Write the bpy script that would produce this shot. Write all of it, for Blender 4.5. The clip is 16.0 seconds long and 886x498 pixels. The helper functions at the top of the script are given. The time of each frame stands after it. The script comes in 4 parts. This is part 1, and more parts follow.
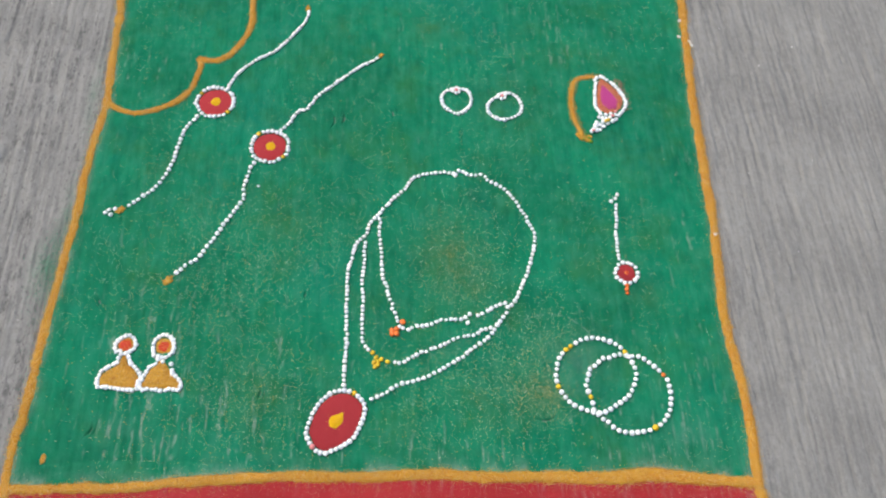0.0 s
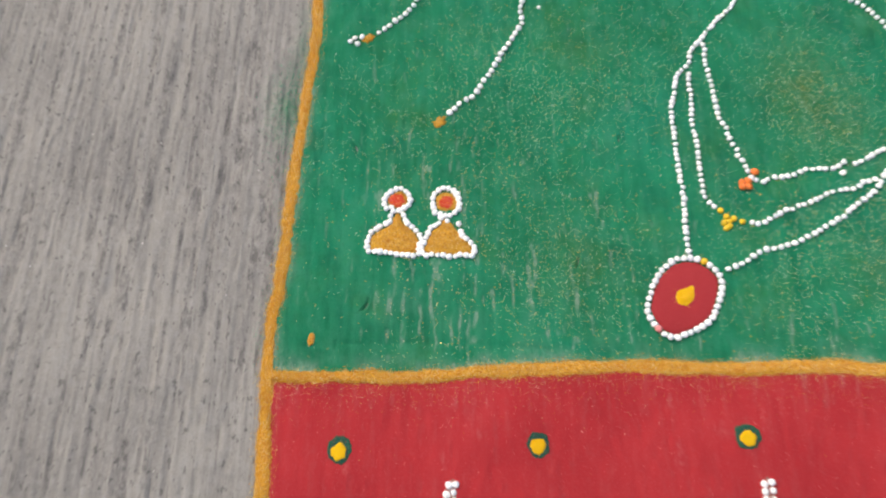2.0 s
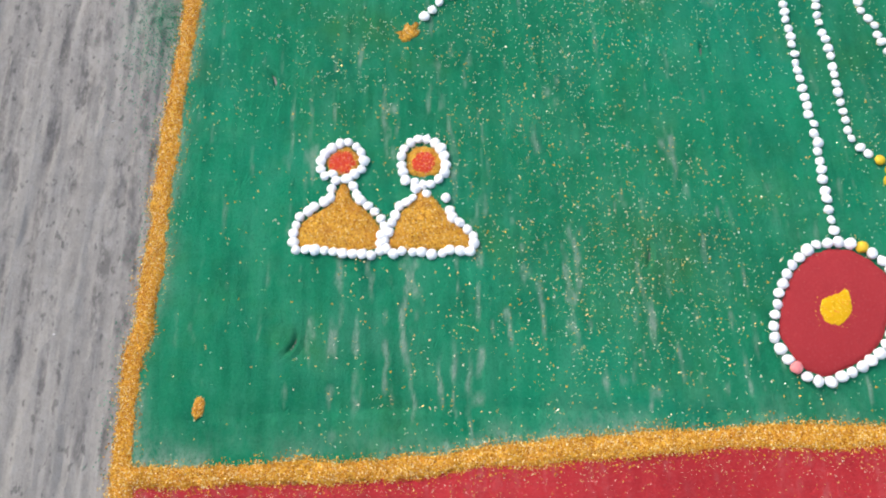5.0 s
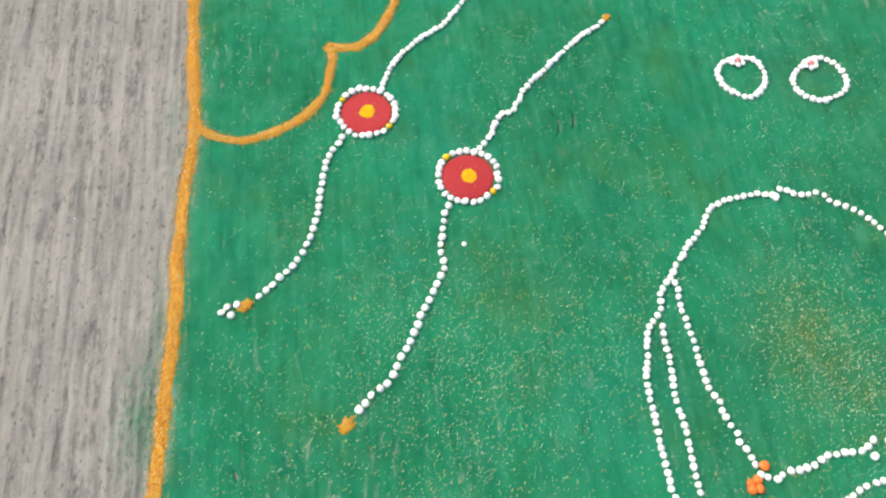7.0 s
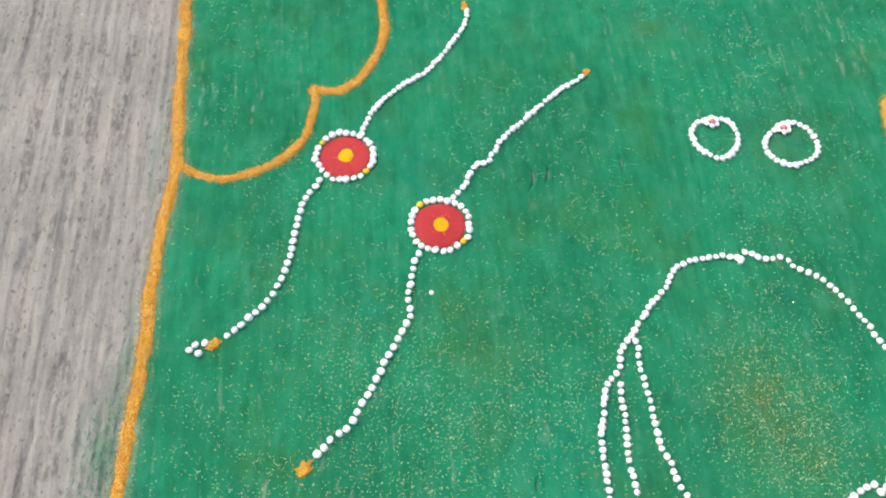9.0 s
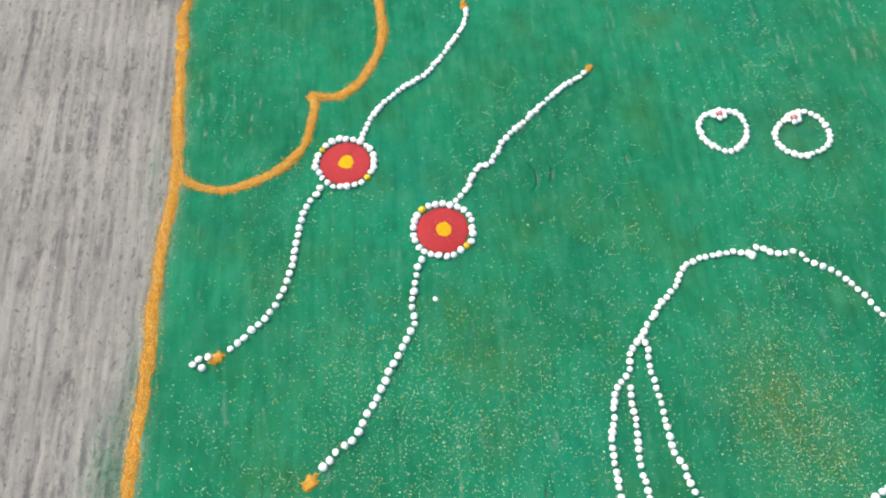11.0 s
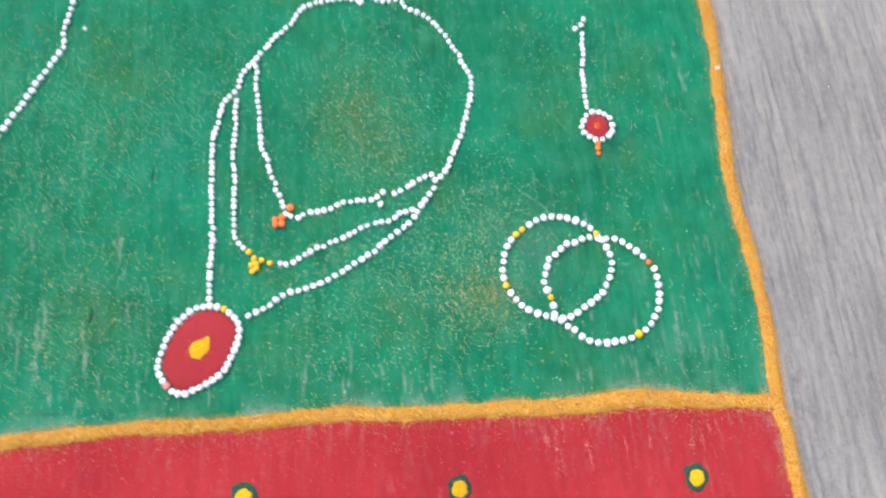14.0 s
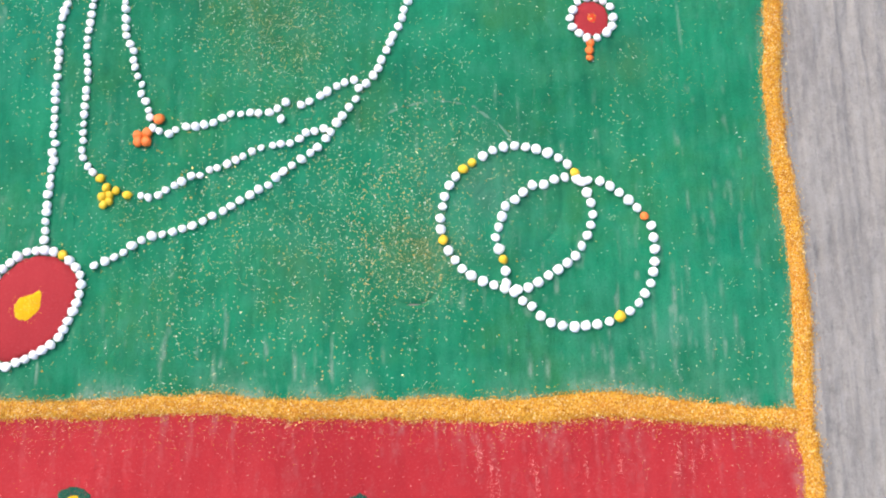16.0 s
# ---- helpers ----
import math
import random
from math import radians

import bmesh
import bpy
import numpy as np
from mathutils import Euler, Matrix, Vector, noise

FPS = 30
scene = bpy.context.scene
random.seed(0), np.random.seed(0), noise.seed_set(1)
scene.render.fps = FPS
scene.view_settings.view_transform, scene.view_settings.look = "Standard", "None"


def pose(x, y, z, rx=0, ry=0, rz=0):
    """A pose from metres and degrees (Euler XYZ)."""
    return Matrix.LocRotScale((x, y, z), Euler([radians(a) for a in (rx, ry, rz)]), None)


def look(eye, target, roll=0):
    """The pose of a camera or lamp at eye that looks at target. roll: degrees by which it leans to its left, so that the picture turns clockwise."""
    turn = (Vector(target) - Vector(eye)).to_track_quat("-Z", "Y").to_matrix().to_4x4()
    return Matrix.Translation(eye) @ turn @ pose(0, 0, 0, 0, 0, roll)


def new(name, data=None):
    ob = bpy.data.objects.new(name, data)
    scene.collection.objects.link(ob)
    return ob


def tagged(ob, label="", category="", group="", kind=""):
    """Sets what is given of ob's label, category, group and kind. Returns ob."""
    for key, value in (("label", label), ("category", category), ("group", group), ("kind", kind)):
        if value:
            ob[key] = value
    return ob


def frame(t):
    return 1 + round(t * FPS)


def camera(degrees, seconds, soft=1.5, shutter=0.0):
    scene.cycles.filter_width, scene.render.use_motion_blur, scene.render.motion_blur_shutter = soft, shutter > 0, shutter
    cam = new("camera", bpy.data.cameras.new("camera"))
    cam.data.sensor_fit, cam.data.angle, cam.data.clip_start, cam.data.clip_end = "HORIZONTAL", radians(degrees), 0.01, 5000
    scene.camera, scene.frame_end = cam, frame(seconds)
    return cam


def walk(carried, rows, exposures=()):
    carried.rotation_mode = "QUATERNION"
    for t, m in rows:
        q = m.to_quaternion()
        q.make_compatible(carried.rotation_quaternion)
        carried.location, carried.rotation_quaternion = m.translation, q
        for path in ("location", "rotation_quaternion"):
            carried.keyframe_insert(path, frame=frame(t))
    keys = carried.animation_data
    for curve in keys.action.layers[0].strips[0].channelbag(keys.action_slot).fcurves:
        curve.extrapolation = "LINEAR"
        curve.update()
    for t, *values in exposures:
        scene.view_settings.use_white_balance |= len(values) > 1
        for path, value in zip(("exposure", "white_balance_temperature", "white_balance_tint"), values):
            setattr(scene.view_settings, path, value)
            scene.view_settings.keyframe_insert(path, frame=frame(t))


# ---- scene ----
cam = camera(57.5, 16.0, soft=2.05, shutter=0.27)
PATH = [  # seconds, eye, turn
    (0, 0.41211, -0.18483, 0.88506, 27.785, -2.693, -1.684),
    (0.3, 0.41080, -0.21476, 0.90998, 28.927, -1.933, -1.637),
    (0.5, 0.41949, -0.21654, 0.92436, 28.383, -0.849, -1.188),
    (0.8, 0.38503, -0.23899, 0.89252, 29.845, -2.015, -0.173),
    (1, 0.36182, -0.25333, 0.86304, 30.570, -1.595, -0.377),
    (1.2, 0.31829, -0.25725, 0.84362, 29.452, -0.747, -2.494),
    (1.5, 0.27254, -0.26172, 0.79325, 28.012, 1.889, -1.657),
    (1.8, 0.21246, -0.22521, 0.71163, 25.777, 2.310, 0.914),
    (2, 0.16254, -0.17524, 0.63407, 24.278, 1.743, 0.368),
    (2.3, 0.15800, -0.11635, 0.54216, 22.952, 3.434, 0.829),
    (2.5, 0.14852, -0.08936, 0.49616, 21.989, 3.782, -0.640),
    (3, 0.16060, -0.05733, 0.41608, 21.519, 2.868, -1.941),
    (3.2, 0.16800, -0.05260, 0.40011, 21.414, 2.656, -1.604),
    (5.3, 0.15797, -0.04613, 0.38338, 21.606, 1.610, -1.950),
    (5.5, 0.16467, -0.04694, 0.38775, 21.414, 3.044, -1.544),
    (6, 0.17620, -0.02335, 0.44965, 18.818, 3.834, -1.279),
    (6.2, 0.16826, 0.00186, 0.48719, 21.479, 1.225, -3.036),
    (6.5, 0.17266, 0.04606, 0.54592, 23.503, 0.752, -3.246),
    (6.7, 0.17137, 0.05267, 0.54714, 26.563, 0.060, -4.511),
    (7, 0.18660, 0.08487, 0.55379, 27.349, -0.192, -5.902),
    (7.5, 0.20511, 0.11139, 0.55481, 26.852, -1.229, -6.340),
    (8, 0.21118, 0.11126, 0.55818, 26.860, -1.821, -5.183),
    (8.5, 0.21335, 0.10744, 0.56856, 27.645, -1.621, -4.455),
    (9, 0.21525, 0.10150, 0.57840, 28.234, -1.206, -3.414),
    (9.2, 0.21876, 0.09573, 0.57430, 28.546, -1.248, -2.825),
    (11.3, 0.23826, 0.11258, 0.57264, 27.652, 1.200, -4.380),
    (11.5, 0.25534, 0.09933, 0.60237, 27.147, 0.752, -4.420),
    (12, 0.30877, 0.06799, 0.65027, 27.920, -4.381, -4.598),
    (12.5, 0.34132, 0.04912, 0.65862, 29.345, -5.611, -6.235),
    (13, 0.36143, -0.01427, 0.66891, 27.463, -4.108, -5.376),
    (13.2, 0.37330, -0.05250, 0.67247, 26.536, -4.300, -6.193),
    (13.5, 0.41289, -0.09123, 0.68295, 24.394, -3.819, -6.610),
    (14, 0.49507, -0.08756, 0.64565, 19.458, -2.701, -4.686),
    (14.2, 0.53361, -0.06407, 0.60187, 17.421, -2.029, -2.986),
    (14.5, 0.56969, -0.04668, 0.53442, 16.565, -0.678, -1.933),
    (15, 0.58981, -0.01402, 0.48179, 12.937, -1.095, -2.928),
    (15.5, 0.59504, 0.00086, 0.46918, 12.474, -0.719, -2.360),
    (16, 0.59306, 0.00417, 0.48689, 10.663, 0.123, -1.188),
]
EXPOSURES = [  # seconds, stops, kelvin, tint
    (0.0, 0.6, 6500, 5), (1.0, 0.62, 6700, 5), (1.5, 0.68, 7100, 7), (2.5, 0.65, 7000, 9), (3.0, 0.79, 6500, 8), (5.5, 0.84, 6500, 8), (6.5, 1.02, 7200, 8), (7.0, 1.02, 7200, 6),
    (9.0, 1.02, 7000, 5), (12.5, 0.96, 6700, 5), (13.5, 1.0, 6400, 9), (14.5, 1.06, 6300, 10), (15.0, 1.04, 5900, 11), (15.5, 1.1, 5600, 14), (16.0, 1.12, 6600, 12)]
walk(cam, [(t, pose(x, y, z, rx, ry, rz)) for t, x, y, z, rx, ry, rz in PATH], exposures=EXPOSURES)

# ---- light: a bright, softly overcast day ----
world = bpy.data.worlds.new("world")
scene.world = world
world.use_nodes = True
wn = world.node_tree
bg = wn.nodes["Background"]
sky = wn.nodes.new("ShaderNodeTexSky")
sky.sky_type = "NISHITA"
sky.sun_disc = False
sky.sun_elevation = radians(52)
sky.sun_rotation = radians(-50)
sky.dust_density = 4.0
sky.air_density = 1.0
bg.inputs["Strength"].default_value = 0.132
wn.links.new(sky.outputs["Color"], bg.inputs["Color"])
sun_data = bpy.data.lights.new("sun", "SUN")
sun_data.energy = 0.9
sun_data.angle = radians(42)
sun_data.color = (1.0, 0.95, 0.88)
sun = new("sun", sun_data)
sun.matrix_world = look((-0.9, 0.75, 1.5), (0, 0, 0))

# ---- helpers ----
LEAN = -0.012  # the grooves of the slab lean by this much from the drawing
RNG = np.random.default_rng(7)
LATTICE = np.random.default_rng(3).random((256, 256))


def vnoise(x, y):
    """Smooth value noise, 0 to 1."""
    x, y = np.asarray(x, float), np.asarray(y, float)
    xi, yi = np.floor(x).astype(int), np.floor(y).astype(int)
    fx, fy = x - xi, y - yi
    fx, fy = fx * fx * (3 - 2 * fx), fy * fy * (3 - 2 * fy)
    a, b = LATTICE[xi % 256, yi % 256], LATTICE[(xi + 1) % 256, yi % 256]
    c, d = LATTICE[xi % 256, (yi + 1) % 256], LATTICE[(xi + 1) % 256, (yi + 1) % 256]
    return (a * (1 - fx) + b * fx) * (1 - fy) + (c * (1 - fx) + d * fx) * fy


def ground_height(x, y):
    """Broom-finished concrete: straight, broken, ragged grooves and pits."""
    x, y = np.asarray(x, float), np.asarray(y, float)
    xs = x - LEAN * y + 0.0016 * (vnoise(x * 8 + 9, y * 9) - 0.5) + 0.0014 * (vnoise(x * 90, y * 70) - 0.5)
    wide = vnoise(xs / 0.0072, y / 0.11 + 31) * 0.72 + 0.28 * vnoise(xs / 0.0034 + 11, y / 0.014)
    fine = vnoise(xs / 0.0034 + 70, y / 0.045)
    pit = vnoise(xs / 0.005 + 170, y / 0.009)
    return (-np.clip((wide - 0.58) / 0.14, 0, 1) * 0.0008 - np.clip((fine - 0.55) / 0.3, 0, 1) * 0.0009
            - np.clip((pit - 0.7) / 0.12, 0, 1) * 0.0014 + 0.0012 * (vnoise(x / 0.009, y / 0.012 + 5) - 0.5) - 0.0004)


def spline(points, step=1.0, closed=False):
    """Catmull-Rom curve through points in millimetres, resampled at even steps."""
    p = np.array(points, float)
    n = len(p)
    out = []
    for i in range(n if closed else n - 1):
        if closed:
            a, b, c, d = p[i - 1], p[i], p[(i + 1) % n], p[(i + 2) % n]
        else:
            a, b, c, d = p[max(i - 1, 0)], p[i], p[i + 1], p[min(i + 2, n - 1)]
        for t in np.linspace(0, 1, 12, endpoint=False):
            out.append(0.5 * (2 * b + (c - a) * t + (2 * a - 5 * b + 4 * c - d) * t * t + (3 * b - a - 3 * c + d) * t ** 3))
    out.append(p[0] if closed else p[-1])
    out = np.array(out)
    s = np.concatenate([[0], np.cumsum(np.hypot(*np.diff(out, axis=0).T))])
    k = max(int(round(s[-1] / step)), 2)
    at = np.linspace(0, s[-1], k + 1)
    if closed:
        at = at[:-1]
    return np.stack([np.interp(at, s, out[:, 0]), np.interp(at, s, out[:, 1])], 1)


def mesh_from(name, verts, faces, material, smooth=True):
    me = bpy.data.meshes.new(name)
    me.from_pydata([tuple(v) for v in verts], [], [tuple(f) for f in faces])
    me.materials.append(material)
    if smooth:
        me.polygons.foreach_set("use_smooth", [True] * len(me.polygons))
    me.update()
    return me


def child(name, me, parent, label="", kind=""):
    ob = new(name, me)
    ob.parent = parent
    return tagged(ob, label=label, kind=kind)


def base(name, x, y, label, category, group=""):
    ob = new(name)
    ob.empty_display_size = 0.02
    ob.location = (x / 1000, y / 1000, 0.001)
    return tagged(ob, label=label, category=category, group=group)


def seat(ob, parent):
    """Hang ob under parent with its world place kept."""
    ob.parent = parent
    ob.matrix_parent_inverse = Matrix.Translation(parent.location).inverted()
    return ob


# ---- materials ----
def node(nt, kind, **values):
    n = nt.nodes.new(kind)
    for key, value in values.items():
        n.inputs[key.replace("_", " ")].default_value = value
    return n


def start(name):
    m = bpy.data.materials.new(name)
    m.use_nodes = True
    nt = m.node_tree
    return m, nt, nt.nodes["Principled BSDF"]


def coords(nt, sx, sy, sz=1.0):
    tc = nt.nodes.new("ShaderNodeTexCoord")
    turn = nt.nodes.new("ShaderNodeMapping")
    turn.inputs["Rotation"].default_value = (0, 0, math.atan(LEAN))
    mp = nt.nodes.new("ShaderNodeMapping")
    mp.inputs["Scale"].default_value = (sx, sy, sz)
    nt.links.new(tc.outputs["Object"], turn.inputs["Vector"])
    nt.links.new(turn.outputs["Vector"], mp.inputs["Vector"])
    return mp.outputs["Vector"]


def noise_tex(nt, vec, scale=1.0, detail=3.0, rough=0.55):
    n = nt.nodes.new("ShaderNodeTexNoise")
    n.inputs["Scale"].default_value = scale
    n.inputs["Detail"].default_value = detail
    n.inputs["Roughness"].default_value = rough
    nt.links.new(vec, n.inputs["Vector"])
    return n.outputs["Fac"]


def span(nt, fac, lo, hi):
    n = nt.nodes.new("ShaderNodeMapRange")
    n.inputs["From Min"].default_value = lo
    n.inputs["From Max"].default_value = hi
    nt.links.new(fac, n.inputs["Value"])
    return n.outputs["Result"]


def mix(nt, fac, a, b):
    n = nt.nodes.new("ShaderNodeMix")
    n.data_type = "RGBA"
    for sock, v in ((n.inputs[6], a), (n.inputs[7], b)):
        if isinstance(v, tuple):
            sock.default_value = (*v, 1)
        else:
            nt.links.new(v, sock)
    if isinstance(fac, float):
        n.inputs[0].default_value = fac
    else:
        nt.links.new(fac, n.inputs[0])
    return n.outputs[2]


def times(nt, a, b):
    n = nt.nodes.new("ShaderNodeMath")
    n.operation = "MULTIPLY"
    nt.links.new(a, n.inputs[0])
    if isinstance(b, float):
        n.inputs[1].default_value = b
    else:
        nt.links.new(b, n.inputs[1])
    return n.outputs[0]


def bump(nt, bsdf, height, strength, distance):
    b = nt.nodes.new("ShaderNodeBump")
    b.inputs["Strength"].default_value = strength
    b.inputs["Distance"].default_value = distance
    nt.links.new(height, b.inputs["Height"])
    nt.links.new(b.outputs["Normal"], bsdf.inputs["Normal"])


def stain(nt, x, y, rx, ry):
    """A soft oval stain round a place of the drawing, in millimetres, broken up by noise."""
    tc = nt.nodes.new("ShaderNodeTexCoord")
    mp = nt.nodes.new("ShaderNodeMapping")
    mp.vector_type = "TEXTURE"
    mp.inputs["Location"].default_value = (x / 1000, y / 1000, 0)
    mp.inputs["Scale"].default_value = (rx / 1000, ry / 1000, 1)
    ball = nt.nodes.new("ShaderNodeTexGradient")
    ball.gradient_type = "QUADRATIC_SPHERE"
    nt.links.new(tc.outputs["Object"], mp.inputs["Vector"])
    nt.links.new(mp.outputs["Vector"], ball.inputs["Vector"])
    return times(nt, ball.outputs["Fac"], span(nt, noise_tex(nt, coords(nt, 1, 0.7), 60, 4, 0.7), 0.3, 0.62))


def concrete_material():
    m, nt, b = start("broomed_concrete")
    plain = coords(nt, 1, 1)
    blot = noise_tex(nt, plain, 7, 4)
    mottle = noise_tex(nt, coords(nt, 1, 0.8), 120, 5, 0.8)
    grain = noise_tex(nt, plain, 560, 4, 0.85)
    groove = noise_tex(nt, coords(nt, 1, 0.028), 105, 1.5, 0.5)
    ragged = noise_tex(nt, coords(nt, 1, 0.4), 260, 3, 0.7)
    broken = noise_tex(nt, coords(nt, 1, 0.5), 70, 4, 0.7)
    pits = noise_tex(nt, coords(nt, 1, 0.55), 230, 2, 0.6)
    ridges = noise_tex(nt, coords(nt, 1, 0.03), 190, 3, 0.65)
    c = mix(nt, span(nt, blot, 0.33, 0.67), (0.205, 0.196, 0.183), (0.285, 0.272, 0.252))
    c = mix(nt, times(nt, span(nt, ridges, 0.5, 0.36), 0.38), c, (0.145, 0.138, 0.132))
    c = mix(nt, times(nt, span(nt, ridges, 0.52, 0.66), 0.3), c, (0.33, 0.32, 0.30))
    c = mix(nt, times(nt, span(nt, mottle, 0.5, 0.68), 0.36), c, (0.35, 0.34, 0.325))
    c = mix(nt, times(nt, span(nt, mottle, 0.46, 0.3), 0.42), c, (0.14, 0.13, 0.128))
    place = nt.nodes.new("ShaderNodeSeparateXYZ")
    nt.links.new(plain, place.inputs[0])
    # Grooves and pits get their shade as dark colour, apart from the relief.
    line = times(nt, times(nt, span(nt, groove, 0.53, 0.6), span(nt, broken, 0.42, 0.56)), span(nt, ragged, 0.36, 0.54))
    worn = span(nt, place.outputs[0], 1.15, 0.35)  # the slab is smoother on one side
    c = mix(nt, times(nt, times(nt, line, worn), 0.78), c, (0.10, 0.095, 0.092))
    c = mix(nt, times(nt, times(nt, span(nt, pits, 0.62, 0.69), worn), 0.6), c, (0.06, 0.057, 0.056))
    c = mix(nt, times(nt, span(nt, grain, 0.56, 0.74), 0.3), c, (0.43, 0.42, 0.41))
    c = mix(nt, times(nt, span(nt, grain, 0.44, 0.27), 0.42), c, (0.085, 0.082, 0.082))
    # Green powder blown over the side line.
    for x, y, rx, ry, k in [(-6, 262, 34, 62, 0.8), (2, 330, 16, 90, 0.4), (4, 520, 16, 130, 0.3), (820, 560, 22, 160, 0.25), (10, 120, 22, 70, 0.25)]:
        c = mix(nt, times(nt, stain(nt, x, y, rx, ry), k), c, (0.05, 0.20, 0.105))
    nt.links.new(c, b.inputs["Base Color"])
    b.inputs["Roughness"].default_value = 0.9
    add = nt.nodes.new("ShaderNodeMath")
    nt.links.new(times(nt, ridges, 0.55), add.inputs[0])
    nt.links.new(times(nt, mottle, 1.3), add.inputs[1])
    bump(nt, b, add.outputs[0], 0.7, 0.002)
    return m


def powder_material(name, main, deep, dusty, streaks=0.5, bare=None):
    """Sifted colour powder: a grain, uneven cover, pale ragged streaks where the concrete shows through."""
    m, nt, b = start(name)
    plain = coords(nt, 1, 1)
    blot = noise_tex(nt, plain, 9, 4)
    blot2 = noise_tex(nt, coords(nt, 1, 0.35), 34, 3)
    line = noise_tex(nt, coords(nt, 1, 0.16), 135, 3, 0.55)
    ripple = noise_tex(nt, coords(nt, 1, 0.11), 125, 3, 0.6)
    brk = noise_tex(nt, plain, 17, 2)
    rag = noise_tex(nt, plain, 320, 3, 0.7)
    grain = noise_tex(nt, plain, 800, 3, 0.8)
    c = mix(nt, span(nt, blot, 0.33, 0.67), deep, main)
    c = mix(nt, times(nt, span(nt, blot2, 0.52, 0.8), 0.5), c, deep)
    c = mix(nt, times(nt, span(nt, ripple, 0.5, 0.75), 0.18 * streaks), c, dusty)
    c = mix(nt, times(nt, span(nt, ripple, 0.47, 0.3), 0.3), c, deep)
    c = mix(nt, times(nt, times(nt, times(nt, span(nt, line, 0.58, 0.68), span(nt, brk, 0.47, 0.6)), span(nt, rag, 0.42, 0.58)), streaks), c, dusty)
    if bare:
        thin = nt.nodes.new("ShaderNodeAttribute")
        thin.attribute_name = "thin"
        c = mix(nt, times(nt, times(nt, thin.outputs["Fac"], span(nt, rag, 0.32, 0.6)), 0.75), c, bare)
    c = mix(nt, times(nt, span(nt, grain, 0.56, 0.74), 0.42), c, dusty)
    c = mix(nt, times(nt, span(nt, grain, 0.45, 0.25), 0.65), c, deep)
    nt.links.new(c, b.inputs["Base Color"])
    b.inputs["Roughness"].default_value = 0.9
    b.inputs["Specular IOR Level"].default_value = 0.08
    add = nt.nodes.new("ShaderNodeMath")
    nt.links.new(times(nt, rag, 0.8), add.inputs[0])
    nt.links.new(grain, add.inputs[1])
    bump(nt, b, add.outputs[0], 0.75, 0.001)
    return m


def green_material():
    """Sifted green powder, thin where the attribute says so, with olive stains and a fine swept ripple."""
    m, nt, b = start("green_powder")
    main, deep, dusty, bare = (0.010, 0.222, 0.112), (0.005, 0.086, 0.046), (0.055, 0.275, 0.170), (0.28, 0.355, 0.29)
    plain = coords(nt, 1, 1)
    blot = noise_tex(nt, plain, 7, 4, 0.6)
    mottle = noise_tex(nt, coords(nt, 1, 0.6), 60, 4, 0.65)
    ripple = noise_tex(nt, coords(nt, 1, 0.07), 170, 3, 0.6)
    rag = noise_tex(nt, coords(nt, 1, 0.5), 330, 4, 0.75)
    grain = noise_tex(nt, plain, 820, 3, 0.85)
    c = mix(nt, times(nt, span(nt, blot, 0.6, 0.38), 0.62), main, (0.009, 0.136, 0.062))
    c = mix(nt, times(nt, span(nt, noise_tex(nt, plain, 6.5, 2), 0.52, 0.7), 0.4), c, (0.004, 0.175, 0.135))
    c = mix(nt, times(nt, span(nt, noise_tex(nt, plain, 13, 4, 0.65), 0.5, 0.7), 0.5), c, (0.045, 0.165, 0.035))
    c = mix(nt, times(nt, span(nt, noise_tex(nt, coords(nt, 1, 0.7), 24, 4, 0.65), 0.47, 0.3), 0.5), c, (0.004, 0.125, 0.075))
    c = mix(nt, times(nt, span(nt, noise_tex(nt, coords(nt, 0.8, 1), 31, 4, 0.7), 0.52, 0.7), 0.4), c, (0.05, 0.24, 0.125))
    for x, y, rx, ry, k in [(478, 270, 78, 104, 0.72), (577, 92, 48, 48, 0.9), (255, 95, 110, 110, 0.25), (713, 215, 42, 40, 0.45), (505, 90, 80, 60, 0.4), (560, 480, 120, 120, 0.2), (455, 640, 70, 60, 0.4), (330, 640, 45, 45, 0.35), (640, 585, 80, 60, 0.3), (275, 325, 70, 60, 0.3), (110, 395, 40, 40, 0.3), (170, 340, 40, 40, 0.25)]:
        c = mix(nt, times(nt, stain(nt, x, y, rx, ry), k), c, (0.085, 0.135, 0.03))
    for x, y, rx, ry, k in [(615, 130, 80, 80, 0.55), (730, 40, 120, 60, 0.35), (120, 60, 150, 60, 0.25)]:
        c = mix(nt, times(nt, stain(nt, x, y, rx, ry), k), c, (0.10, 0.225, 0.18))
    c = mix(nt, times(nt, span(nt, mottle, 0.5, 0.7), 0.34), c, dusty)
    c = mix(nt, times(nt, span(nt, mottle, 0.48, 0.28), 0.4), c, deep)
    c = mix(nt, times(nt, span(nt, ripple, 0.5, 0.7), 0.16), c, dusty)
    c = mix(nt, times(nt, span(nt, ripple, 0.48, 0.3), 0.24), c, deep)
    thin = nt.nodes.new("ShaderNodeAttribute")
    thin.attribute_name = "thin"
    c = mix(nt, times(nt, times(nt, thin.outputs["Fac"], span(nt, rag, 0.3, 0.6)), 0.78), c, bare)
    c = mix(nt, times(nt, span(nt, grain, 0.56, 0.74), 0.55), c, dusty)
    c = mix(nt, times(nt, span(nt, grain, 0.45, 0.27), 0.7), c, deep)
    nt.links.new(c, b.inputs["Base Color"])
    b.inputs["Roughness"].default_value = 0.9
    b.inputs["Specular IOR Level"].default_value = 0.08
    add = nt.nodes.new("ShaderNodeMath")
    nt.links.new(times(nt, rag, 0.9), add.inputs[0])
    nt.links.new(grain, add.inputs[1])
    bump(nt, b, add.outputs[0], 0.85, 0.0012)
    return m


